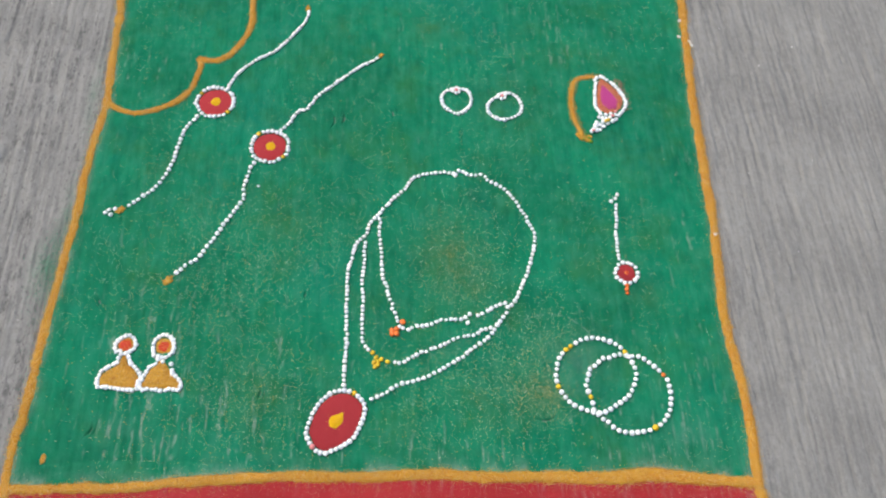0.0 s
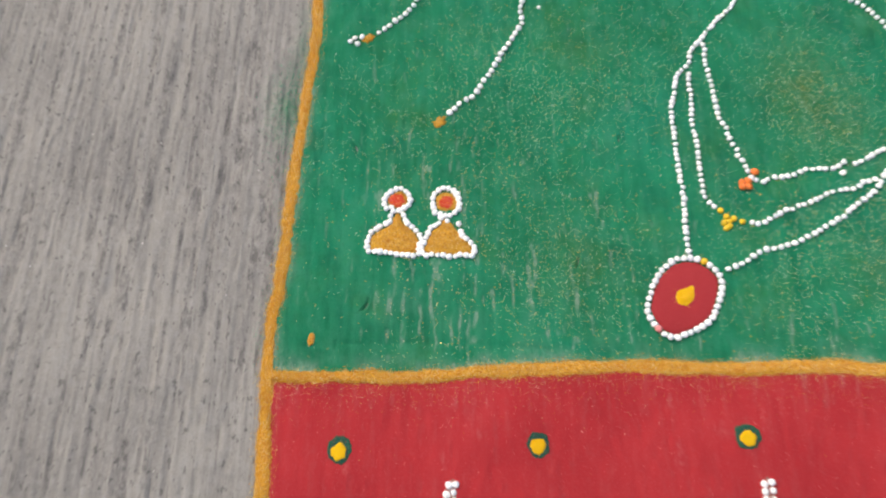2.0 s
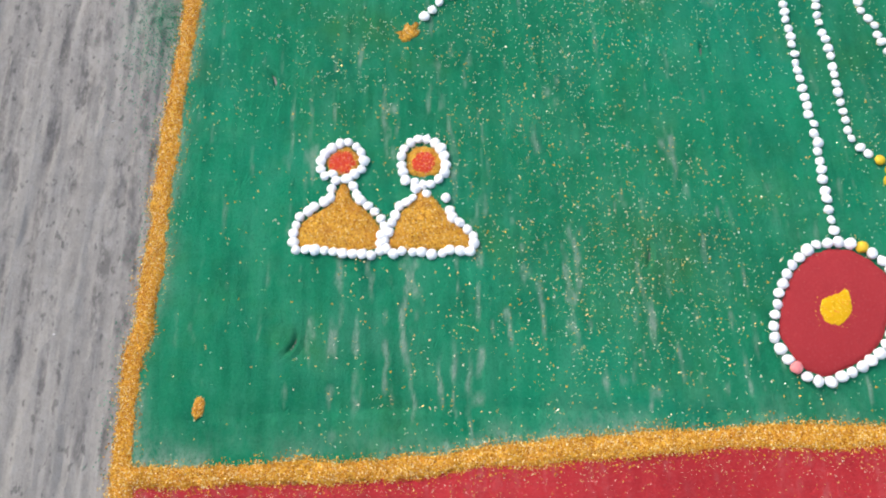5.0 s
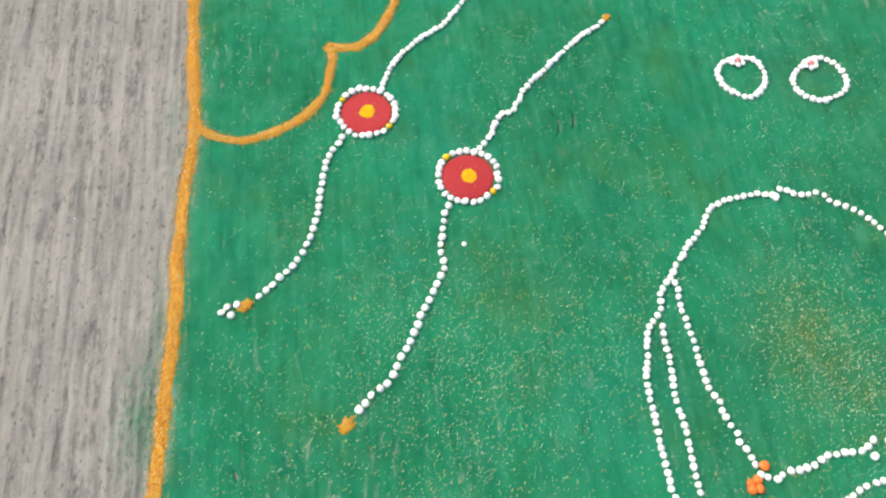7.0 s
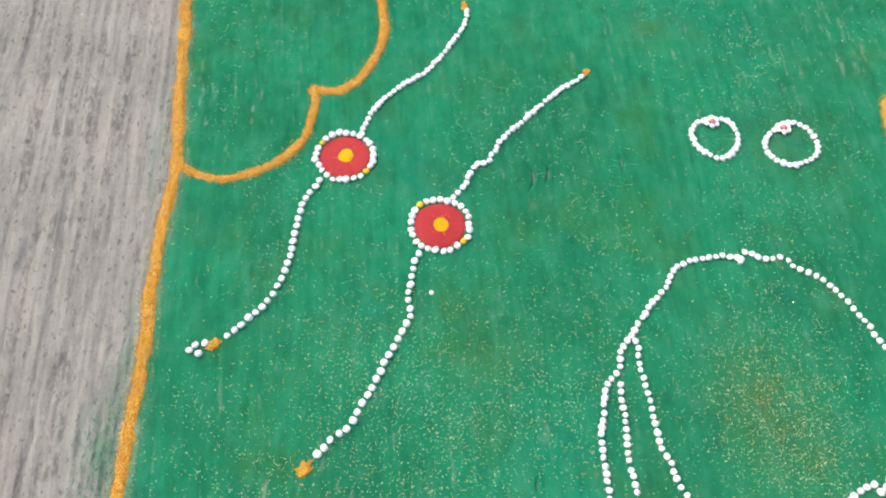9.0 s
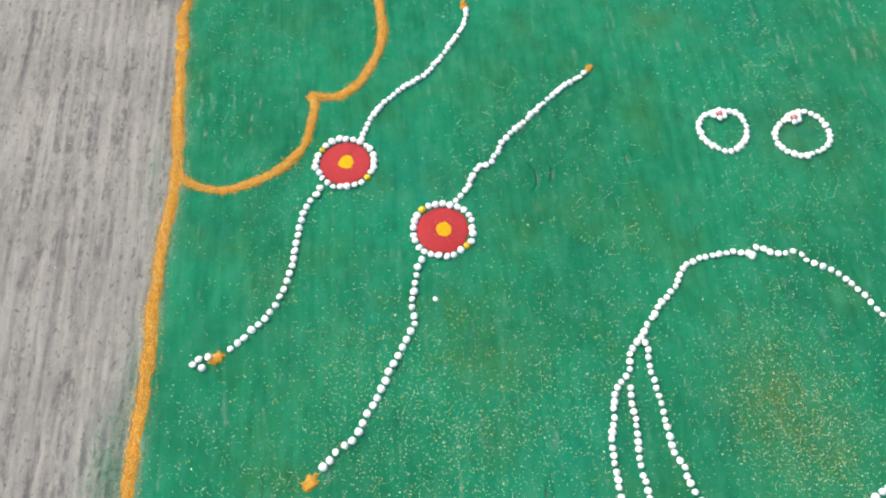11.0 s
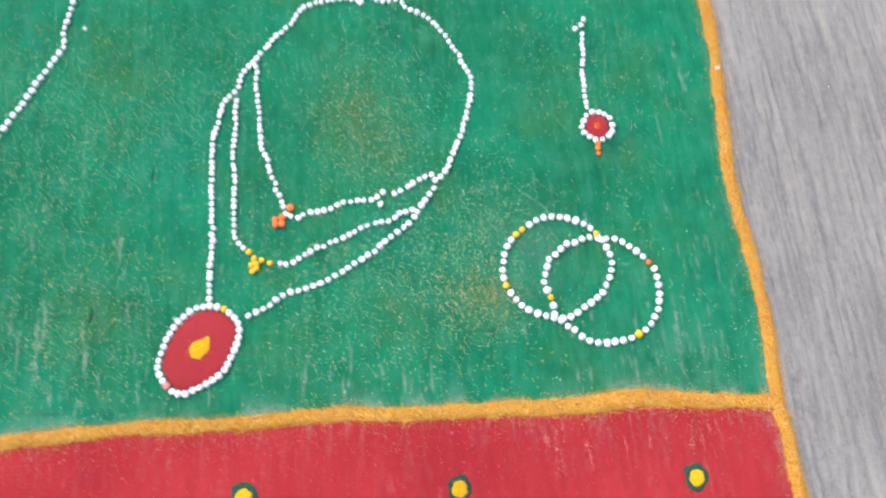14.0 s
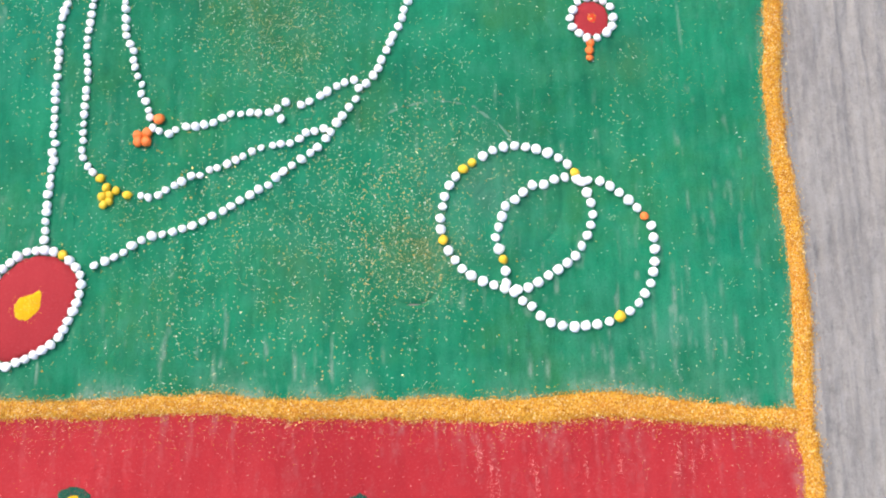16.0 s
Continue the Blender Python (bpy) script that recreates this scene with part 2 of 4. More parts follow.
def grain_material(name, colours, metal, rough):
    """Loose grains, each with its own shade."""
    m, nt, b = start(name)
    geo = nt.nodes.new("ShaderNodeNewGeometry")
    ramp = nt.nodes.new("ShaderNodeValToRGB")
    ramp.color_ramp.interpolation = "CONSTANT"
    el = ramp.color_ramp.elements
    el[0].color = (*colours[0], 1)
    el[1].position, el[1].color = 1 / len(colours), (*colours[1], 1)
    for i, col in enumerate(colours[2:], 2):
        e = el.new(i / len(colours))
        e.color = (*col, 1)
    nt.links.new(geo.outputs["Random Per Island"], ramp.inputs["Fac"])
    nt.links.new(ramp.outputs["Color"], b.inputs["Base Color"])
    b.inputs["Metallic"].default_value = metal
    b.inputs["Roughness"].default_value = rough
    return m


def gold_powder():
    m, nt, b = start("gold_powder")
    plain = coords(nt, 1, 1)
    g = noise_tex(nt, plain, 700, 3, 0.8)
    blot = noise_tex(nt, plain, 30, 4, 0.7)
    c = mix(nt, span(nt, g, 0.35, 0.65), (0.36, 0.155, 0.008), (0.80, 0.46, 0.036))
    c = mix(nt, times(nt, span(nt, blot, 0.45, 0.62), 0.6), c, (0.50, 0.20, 0.015))
    c = mix(nt, times(nt, span(nt, noise_tex(nt, plain, 170, 3, 0.7), 0.5, 0.72), 0.5), c, (0.27, 0.11, 0.015))
    nt.links.new(c, b.inputs["Base Color"])
    b.inputs["Roughness"].default_value = 0.55
    b.inputs["Metallic"].default_value = 0.25
    bump(nt, b, g, 0.9, 0.0012)
    return m


def bead_material(name, colour, spread=0.08):
    m, nt, b = start(name)
    info = nt.nodes.new("ShaderNodeObjectInfo")
    lo = tuple(v * (1 - 2 * spread) for v in colour)
    n = noise_tex(nt, coords(nt, 1, 1, 1), 500, 2)
    c = mix(nt, info.outputs["Random"], lo, colour)
    c = mix(nt, times(nt, span(nt, n, 0.55, 0.8), 0.2), c, tuple(v * 0.85 for v in colour))
    nt.links.new(c, b.inputs["Base Color"])
    b.inputs["Roughness"].default_value = 0.5
    b.inputs["Subsurface Weight"].default_value = 0.35
    b.inputs["Subsurface Radius"].default_value = (0.002, 0.002, 0.0018)
    bump(nt, b, n, 0.25, 0.0005)
    return m


CONCRETE = concrete_material()
GREEN = green_material()
RED = powder_material("crimson_powder", (0.41, 0.032, 0.038), (0.32, 0.022, 0.028), (0.46, 0.15, 0.15), 0.35, (0.30, 0.24, 0.225))
# The medallions' red powder again, with brighter exposure put into its colour.
LIT_RED = powder_material("lit_red_powder", (0.47, 0.052, 0.058), (0.38, 0.036, 0.042), (0.55, 0.16, 0.15), 0.1)
BRICK_RED = powder_material("red_powder", (0.40, 0.042, 0.048), (0.31, 0.028, 0.034), (0.48, 0.14, 0.13), 0.1)
ORANGE_RED = powder_material("vermilion_powder", (0.68, 0.07, 0.035), (0.55, 0.05, 0.025), (0.75, 0.25, 0.1), 0.1)
YELLOW = powder_material("yellow_powder", (0.74, 0.46, 0.012), (0.64, 0.34, 0.01), (0.8, 0.6, 0.15), 0.1)
MAGENTA = powder_material("magenta_powder", (0.46, 0.06, 0.25), (0.40, 0.05, 0.17), (0.6, 0.25, 0.3), 0.1)
SALMON = powder_material("salmon_powder", (0.56, 0.20, 0.10), (0.44, 0.13, 0.07), (0.66, 0.36, 0.22), 0.1)
DARK_GREEN = powder_material("dark_green_powder", (0.02, 0.10, 0.06), (0.015, 0.06, 0.045), (0.2, 0.1, 0.08), 0.1)
CHALK = powder_material("white_powder", (0.75, 0.73, 0.70), (0.6, 0.56, 0.53), (0.8, 0.8, 0.8), 0.1)
PALE_RED = powder_material("mixed_powder", (0.34, 0.17, 0.15), (0.24, 0.10, 0.09), (0.5, 0.36, 0.33), 0.1)
GOLD = gold_powder()
# The palest tones of the next three paint glints into the grain colour.
GOLD_GRAINS = grain_material("gold_grains", [(0.82, 0.46, 0.04), (0.48, 0.20, 0.012), (1.0, 0.86, 0.44), (0.36, 0.14, 0.01), (0.82, 0.41, 0.03), (0.95, 0.60, 0.09), (0.66, 0.27, 0.02)], 0.3, 0.22)
GLITTER = grain_material("gold_glitter", [(0.60, 0.66, 0.40), (0.34, 0.52, 0.30), (0.90, 0.90, 0.76), (0.20, 0.40, 0.21), (0.70, 0.52, 0.18), (0.42, 0.56, 0.38), (0.64, 0.48, 0.16)], 0.1, 0.28)
FLAKES = grain_material("gold_flakes", [(0.95, 0.72, 0.26), (0.86, 0.50, 0.08), (1.0, 0.92, 0.66), (0.80, 0.58, 0.20), (0.92, 0.78, 0.42)], 0.4, 0.25)
PINK_GRAINS = grain_material("pink_grains", [(0.75, 0.2, 0.18), (0.85, 0.4, 0.35), (0.6, 0.1, 0.1)], 0.2, 0.4)
TEAL_GRAINS = grain_material("teal_grains", [(0.02, 0.10, 0.07), (0.05, 0.12, 0.08), (0.2, 0.05, 0.05)], 0.0, 0.8)
OLIVE_GRAINS = grain_material("olive_grains", [(0.26, 0.24, 0.05), (0.40, 0.25, 0.05), (0.16, 0.20, 0.05), (0.50, 0.36, 0.10), (0.10, 0.17, 0.05)], 0.1, 0.5)
PALE_POWDER = powder_material("thin_powder", (0.16, 0.28, 0.21), (0.08, 0.22, 0.14), (0.3, 0.36, 0.3), 0.2)
LEAF = powder_material("leaf_green_powder", (0.18, 0.36, 0.04), (0.12, 0.25, 0.03), (0.3, 0.4, 0.1), 0.1)
YELLOW_GRAINS = grain_material("yellow_grains", [(0.80, 0.52, 0.03), (0.86, 0.60, 0.06), (0.70, 0.36, 0.02), (0.85, 0.30, 0.05)], 0.0, 0.6)
ROSE_GRAINS = grain_material("rose_grains", [(0.75, 0.25, 0.08), (0.7, 0.16, 0.2), (0.85, 0.4, 0.1), (0.55, 0.12, 0.12)], 0.15, 0.4)
GREEN_GRAINS = grain_material("green_grains", [(0.01, 0.2, 0.1), (0.02, 0.28, 0.14), (0.01, 0.13, 0.08)], 0.0, 0.8)
PALE_GRAINS = grain_material("pale_grains", [(0.20, 0.30, 0.23), (0.30, 0.33, 0.28), (0.14, 0.26, 0.18)], 0.0, 0.85)
WHITE_BEAD = bead_material("white_bead", (0.93, 0.93, 0.92), 0.04)
YELLOW_BEAD = bead_material("yellow_bead", (0.82, 0.54, 0.02))
ORANGE_BEAD = bead_material("orange_bead", (0.85, 0.20, 0.03))
PINK_BEAD = bead_material("pink_bead", (0.75, 0.25, 0.25))


def steel_material():
    m, nt, b = start("dull_steel")
    n = noise_tex(nt, coords(nt, 1, 1), 60, 4)
    nt.links.new(mix(nt, span(nt, n, 0.3, 0.7), (0.24, 0.23, 0.22), (0.36, 0.35, 0.33)), b.inputs["Base Color"])
    b.inputs["Metallic"].default_value = 0.25
    b.inputs["Roughness"].default_value = 0.42
    bump(nt, b, n, 0.2, 0.001)
    return m


STEEL = steel_material()


# ---- ground ----
def build_ground():
    def axis(parts):
        out = []
        for lo, hi, step in parts:
            out += list(np.arange(lo, hi - 1e-6, step))
        return np.array(out + [parts[-1][1]])
    xs = axis([(-60, -10, 10), (-10, -1, 1.5), (-1, -0.42, 0.1), (-0.42, 0.05, 0.0016), (0.05, 0.78, 0.02), (0.78, 1.26, 0.0016), (1.26, 2, 0.1), (2, 10, 2), (10, 60, 10)])
    ys = axis([(-60, -10, 10), (-10, -1, 1.5), (-1, -0.22, 0.08), (-0.22, 0.86, 0.008), (0.86, 2, 0.1), (2, 10, 2), (10, 60, 10)])
    gx, gy = np.meshgrid(xs, ys)
    near = np.clip((1.6 - np.abs(gx - 0.4)) / 0.4, 0, 1) * np.clip((1.4 - np.abs(gy - 0.3)) / 0.4, 0, 1)
    under = np.clip((gx - 0.03) / 0.02, 0, 1) * np.clip((0.79 - gx) / 0.02, 0, 1) * np.clip((0.72 - gy) / 0.02, 0, 1)
    gz = ground_height(gx, gy) * near * (1 - under) - 0.001 * under
    nx, ny = len(xs), len(ys)
    idx = np.arange(nx * ny).reshape(ny, nx)
    faces = np.stack([idx[:-1, :-1], idx[:-1, 1:], idx[1:, 1:], idx[1:, :-1]], -1).reshape(-1, 4)
    me = mesh_from("ground", np.stack([gx, gy, gz], -1).reshape(-1, 3), faces, CONCRETE)
    tagged(new("ground", me), label="grey broom-finished concrete slab with rough parallel grooves", category="ground", kind="structure")


build_ground()

# ---- the outline of the drawing, in millimetres ----
LEFT = [(25, 722), (15, 690), (18, 661), (18, 620), (22, 555), (24, 501), (20, 468), (18, 430), (16, 390), (15, 342), (14, 300), (12, 262), (8, 210), (6, 157), (5, 130), (4, 86), (0, 56), (-1, 27), (0, 2), (2, -40), (5, -102), (2, -190), (0, -330)]
RIGHT = [(840, 722), (836, 671), (832, 624), (829, 579), (823, 518), (821, 475), (820, 427), (818, 381), (816, 326), (812, 275), (807, 220), (804, 182), (805.5, 153), (807.5, 125), (809, 101), (809, 80), (809, 60), (808, 38), (805.5, 12), (805, -12), (806, -43), (806, -120), (808, -330)]
BOTTOM = [(-1, -1), (31, -2), (88, -3), (145, -2), (174, 2), (231, 4), (288, 6), (345, 4), (400, 5), (460, 5), (512, 2), (575, 1), (637, -1), (669, 1), (690, 2), (732, -3), (763, -6), (806, -9)]
TOP = [(25, 722), (102, 726), (201, 725), (303, 725), (428, 724), (557, 724), (691, 723), (840, 722)]
LEFT_X, RIGHT_X, BOTTOM_Y = spline(LEFT, 3), spline(RIGHT, 3), spline(BOTTOM, 3)


def edge_x(curve, y):
    o = np.argsort(curve[:, 1])
    return np.interp(y * 1000, curve[o, 1], curve[o, 0]) / 1000


def floor_of_bottom(x):
    return np.interp(x * 1000, BOTTOM_Y[:, 0], BOTTOM_Y[:, 1]) / 1000


# Scratches pressed into the green powder: middle x, y, length, lean, bend.
DENTS = [(323, 477, 26, 0.0, 5), (338, 480, 20, 0.1, 3), (404, 489, 18, -0.15, 2), (256, 98, 14, 0.2, 1), (301, 219, 9, 0.05, 0), (60, 212, 12, -0.3, 2), (577, 67, 26, 1.45, 5), (75, 60, 16, 0.5, 3)]

# Faint round prints of a bowl or fingertip: middle x, y, radius, depth.
IMPRINTS = [(75, 61, 9, 0.0003), (625, 128, 44, 0.0005), (596, 150, 30, 0.0003)]


def powder_relief(x, y):
    z = 0.0014 + 0.2 * ground_height(x, y) + 0.0007 * (vnoise(x / 0.006 + 3, y / 0.012) - 0.5) + 0.0005 * (vnoise(x / 0.03, y / 0.04 + 8) - 0.5)
    for cx, cy, length, lean, bend in DENTS:
        u, v = x * 1000 - cx, y * 1000 - cy
        along = v * math.cos(lean) + u * math.sin(lean)
        across = u * math.cos(lean) - v * math.sin(lean) - bend * (1 - (2 * along / length) ** 2)
        reach = np.clip(1.25 - np.abs(2 * along / length), 0, 1)
        z = z - 0.0032 * np.exp(-(across / 1.15) ** 2) * reach + 0.0011 * np.exp(-((across - 2.4) / 1.4) ** 2) * reach
    # A crease left by a hand swept along the lower edge.
    z = z - 0.0011 * np.exp(-((y * 1000 - 21 - 5 * np.sin(x * 14)) / 3.2) ** 2) * np.clip((0.33 - x) / 0.1, 0, 1) * np.clip(x / 0.06, 0, 1)
    for cx, cy, r, depth in IMPRINTS:
        d = np.hypot(x * 1000 - cx, y * 1000 - cy)
        z = z - depth * np.exp(-((d - r) / 1.4) ** 2)
    return z


# Places where the powder has been dragged off along the grooves: middle x, y, length, strength.
STREAKS = [(733.5, 60, 46, 0.9), (751, 43, 32, 1.0), (721, 55, 32, 0.6), (769, 43, 22, 0.8), (727, 92, 15, 0.5), (749, 110, 17, 0.5), (742, 76, 20, 0.5), (644, 22, 11, 0.8), (654, 22, 15, 0.9), (683, 31, 11, 0.6), (693, 24, 17, 0.9), (703, 22, 14, 0.7), (712, 31, 15, 0.7), (731, 24, 15, 0.8), (762, 66, 16, 0.5)]


def thinness(x, y):
    """How far the concrete shows through the green, 0 to 1: smears along the grooves and a dusty rim; millimetres."""
    u = x - LEAN * y + 2.0 * (vnoise(x / 20, y / 24) - 0.5)
    smear = 0.62 * vnoise(u / 3.4 + 7, y / 32 + 3) + 0.38 * vnoise(u / 2.1 + 90, y / 7)
    w = 0.05 + 0.12 * vnoise(x / 90, y / 90)
    for cx, cy, rx, ry, k in [(170, 60, 120, 60, 0.75), (120, 190, 90, 90, 0.5), (270, 150, 70, 90, 0.45), (720, 55, 70, 60, 0.5), (430, 35, 160, 30, 0.5), (625, 120, 60, 70, 0.2), (760, 260, 40, 140, 0.4), (600, 610, 200, 60, 0.35), (60, 560, 50, 60, 0.5)]:
        w = w + k * np.exp(-((x - cx) / rx) ** 2 - ((y - cy) / ry) ** 2)
    out = np.clip((smear - 0.79 + 0.17 * np.minimum(w, 1.1)) / 0.16, 0, 1) * np.clip(0.25 + w, 0, 1)
    for cx, cy, length, k in STREAKS:
        bar = np.exp(-((u - cx + LEAN * cy) / 1.3) ** 2 - (2 * np.abs(y - cy) / length) ** 3)
        out = np.maximum(out, k * bar * np.clip(vnoise(x / 2.5, y / 6 + 11) * 2.2 - 0.1, 0.3, 1))
    patchy = np.clip(vnoise(x / 16 + 40, y / 16) * 1.9 - 0.35, 0, 1)
    low = y - np.interp(x, BOTTOM_Y[:, 0], BOTTOM_Y[:, 1]) - 7
    west, east = x - 1000 * edge_x(LEFT_X, y / 1000) - 6, 1000 * edge_x(RIGHT_X, y / 1000) - x - 6
    rim = 0.95 * np.exp(-np.maximum(low, 0) / 6) + 0.75 * np.exp(-np.maximum(west, 0) / 3.5) + 0.5 * np.exp(-np.maximum(east, 0) / 3) + 0.3 * np.exp(-np.maximum(716 - y, 0) / 3)
    return np.clip(out + rim * patchy, 0, 1)


def red_thinness(x, y):
    """The same for the red band: scraped under the gold line, thin beside the side lines."""
    u = x - LEAN * y
    scrape = np.clip((0.6 * vnoise(u / 3 + 50, y / 22) + 0.4 * vnoise(u / 1.6, y / 6) - 0.58) / 0.14, 0, 1)
    low = np.interp(x, BOTTOM_Y[:, 0], BOTTOM_Y[:, 1]) - 9 - y
    east = 1000 * edge_x(RIGHT_X, y / 1000) - x - 7
    east = np.exp(-np.maximum(east, 0) / 6) * np.clip(vnoise(x / 9, y / 14) * 1.6 - 0.2, 0, 1)
    return np.clip(scrape * (0.5 * np.exp(-np.maximum(low, 0) / 14) * (0.3 + 0.7 * np.clip((x - 300) / 300, 0, 1)) + 0.07) + 0.8 * east, 0, 1)


def powder_field(name, low, high, nx, ny, material, label, thin):
    """A thin sheet of powder between the two side lines; low and high give its edges along x."""
    u, v = np.meshgrid(np.linspace(0, 1, nx), np.linspace(0, 1, ny))
    y = low(u * 0.8) * (1 - v) + high(u * 0.8) * v
    x = edge_x(LEFT_X, y) * (1 - u) + edge_x(RIGHT_X, y) * u
    z = powder_relief(x, y)
    rim = (u == 0) | (u == 1) | (v == 0) | (v == 1)
    z = np.where(rim, -0.004, z)
    idx = np.arange(nx * ny).reshape(ny, nx)
    faces = np.stack([idx[:-1, :-1], idx[:-1, 1:], idx[1:, 1:], idx[1:, :-1]], -1).reshape(-1, 4)
    me = mesh_from(name, np.stack([x, y, z], -1).reshape(-1, 3), faces, material)
    me.attributes.new("thin", "FLOAT", "POINT").data.foreach_set("value", thin(1000 * x, 1000 * y).ravel())
    return tagged(new(name, me), label=label, category="rangoli powder")


powder_field("green_powder_field", floor_of_bottom, lambda x: 0.723 + 0 * x, 820, 500, GREEN, "deep green colour powder sifted evenly over the concrete", thinness)
powder_field("red_powder_field", lambda x: -0.32 + 0 * x, floor_of_bottom, 500, 200, RED, "crimson colour powder band below the green field", red_thinness)

# ---- grains ----
OCTA = np.array([(1, 0, 0), (-1, 0, 0), (0, 1, 0), (0, -1, 0), (0, 0, 1), (0, 0, -1)], float)
OCTA_FACES = np.array([(0, 2, 4), (2, 1, 4), (1, 3, 4), (3, 0, 4), (2, 0, 5), (1, 2, 5), (3, 1, 5), (0, 3, 5)])


def grain_mesh(name, xyz, size, material):
    n = len(xyz)
    q = RNG.normal(size=(n, 4))
    q /= np.linalg.norm(q, axis=1)[:, None]
    w, a, b, c = q.T
    rot = np.stack([1 - 2 * (b * b + c * c), 2 * (a * b - c * w), 2 * (a * c + b * w), 2 * (a * b + c * w), 1 - 2 * (a * a + c * c), 2 * (b * c - a * w),
                    2 * (a * c - b * w), 2 * (b * c + a * w), 1 - 2 * (a * a + b * b)], 1).reshape(n, 3, 3)
    shape = OCTA[None] * (size * RNG.uniform(0.55, 1.25, n))[:, None, None] * np.array([1.0, 0.8, 0.5])
    verts = np.einsum("nij,nkj->nki", rot, shape) + xyz[:, None]
    faces = (OCTA_FACES[None] + 6 * np.arange(n)[:, None, None]).reshape(-1, 3)
    return mesh_from(name, verts.reshape(-1, 3), faces, material, smooth=False)


# ---- powder lines and mounds ----
def powder_line(name, points, width, height, material, label, category="rangoli line", grains=1.0, closed=False, parent=None, lift=0.0, spill=0.94, taper=1.0):
    c = spline(points, 2.0, closed)
    t = np.gradient(c, axis=0)
    t /= np.linalg.norm(t, axis=1)[:, None]
    nrm = np.stack([-t[:, 1], t[:, 0]], 1)
    n = len(c)
    seed = RNG.random() * 50
    run = np.arange(n) * 2.0
    half_l = width / 2 * (0.62 + 0.5 * vnoise(run / 14 + seed, 0 * run + seed)) + 1.6 * (vnoise(run / 3.5 + 2 * seed, 0 * run) - 0.5) + 0.9 * (RNG.random(n) - 0.5)
    half_r = width / 2 * (0.62 + 0.5 * vnoise(run / 17 + seed + 9, 0 * run + seed)) + 1.6 * (vnoise(run / 3.5 + 2 * seed, 0 * run) - 0.5) + 0.9 * (RNG.random(n) - 0.5)
    thin = np.linspace(taper, 1, n)
    half_l, half_r = half_l * thin, half_r * thin
    s = np.linspace(-1, 1, 9)
    off = np.where(s[None] < 0, s[None] * half_l[:, None], s[None] * half_r[:, None])
    xy = c[:, None] + nrm[:, None] * (0.88 * off)[..., None]
    z = height * (1 - np.abs(s) ** 2.4)[None] * (0.7 + 0.6 * vnoise(xy[..., 0] / 5, xy[..., 1] / 5)) + 0.35
    z[:, 0] = z[:, -1] = -1.6
    verts = np.concatenate([xy, z[..., None]], -1) / 1000 + np.array([0, 0, lift / 1000])
    idx = np.arange(n * 9).reshape(n, 9)
    if closed:
        idx = np.concatenate([idx, idx[:1]])
    faces = np.stack([idx[:-1, :-1], idx[1:, :-1], idx[1:, 1:], idx[:-1, 1:]], -1).reshape(-1, 4)[:, ::-1]
    me = mesh_from(name, verts.reshape(-1, 3), faces, material)
    if parent is None:
        ob = tagged(new(name, me), label=label, category=category)
    else:
        ob = seat(tagged(new(name, me), label=label), parent)
    k = int(n * 2.0 * width * 3.2 * grains)
    if k:
        i = RNG.integers(0, n, k)
        lat = np.where(RNG.random(k) < 0.55, RNG.uniform(-1, 1, k), np.clip(RNG.normal(0, 0.6, k), -1.4, 1.4)) * spill
        half = np.where(lat < 0, half_l[i], half_r[i])
        p = c[i] + nrm[i] * (lat * half)[:, None] + t[i] * RNG.uniform(-1.5, 1.5, k)[:, None]
        top = np.where(np.abs(lat) < 1, height * (1 - np.abs(lat) ** 2.4) * (0.7 + 0.6 * vnoise(p[:, 0] / 5, p[:, 1] / 5)) + 0.35, 1000 * powder_relief(p[:, 0] / 1000, p[:, 1] / 1000) + 0.2)
        g = grain_mesh("glitter", np.concatenate([p, top[:, None] + 0.1], 1) / 1000 + np.array([0, 0, lift / 1000]), 0.00046, GOLD_GRAINS)
        child("glitter", g, ob, "glinting gold and orange grains", "stuff") if parent is None else seat(tagged(new("glitter", g), label="glinting gold and orange grains", kind="stuff"), parent)
    return ob


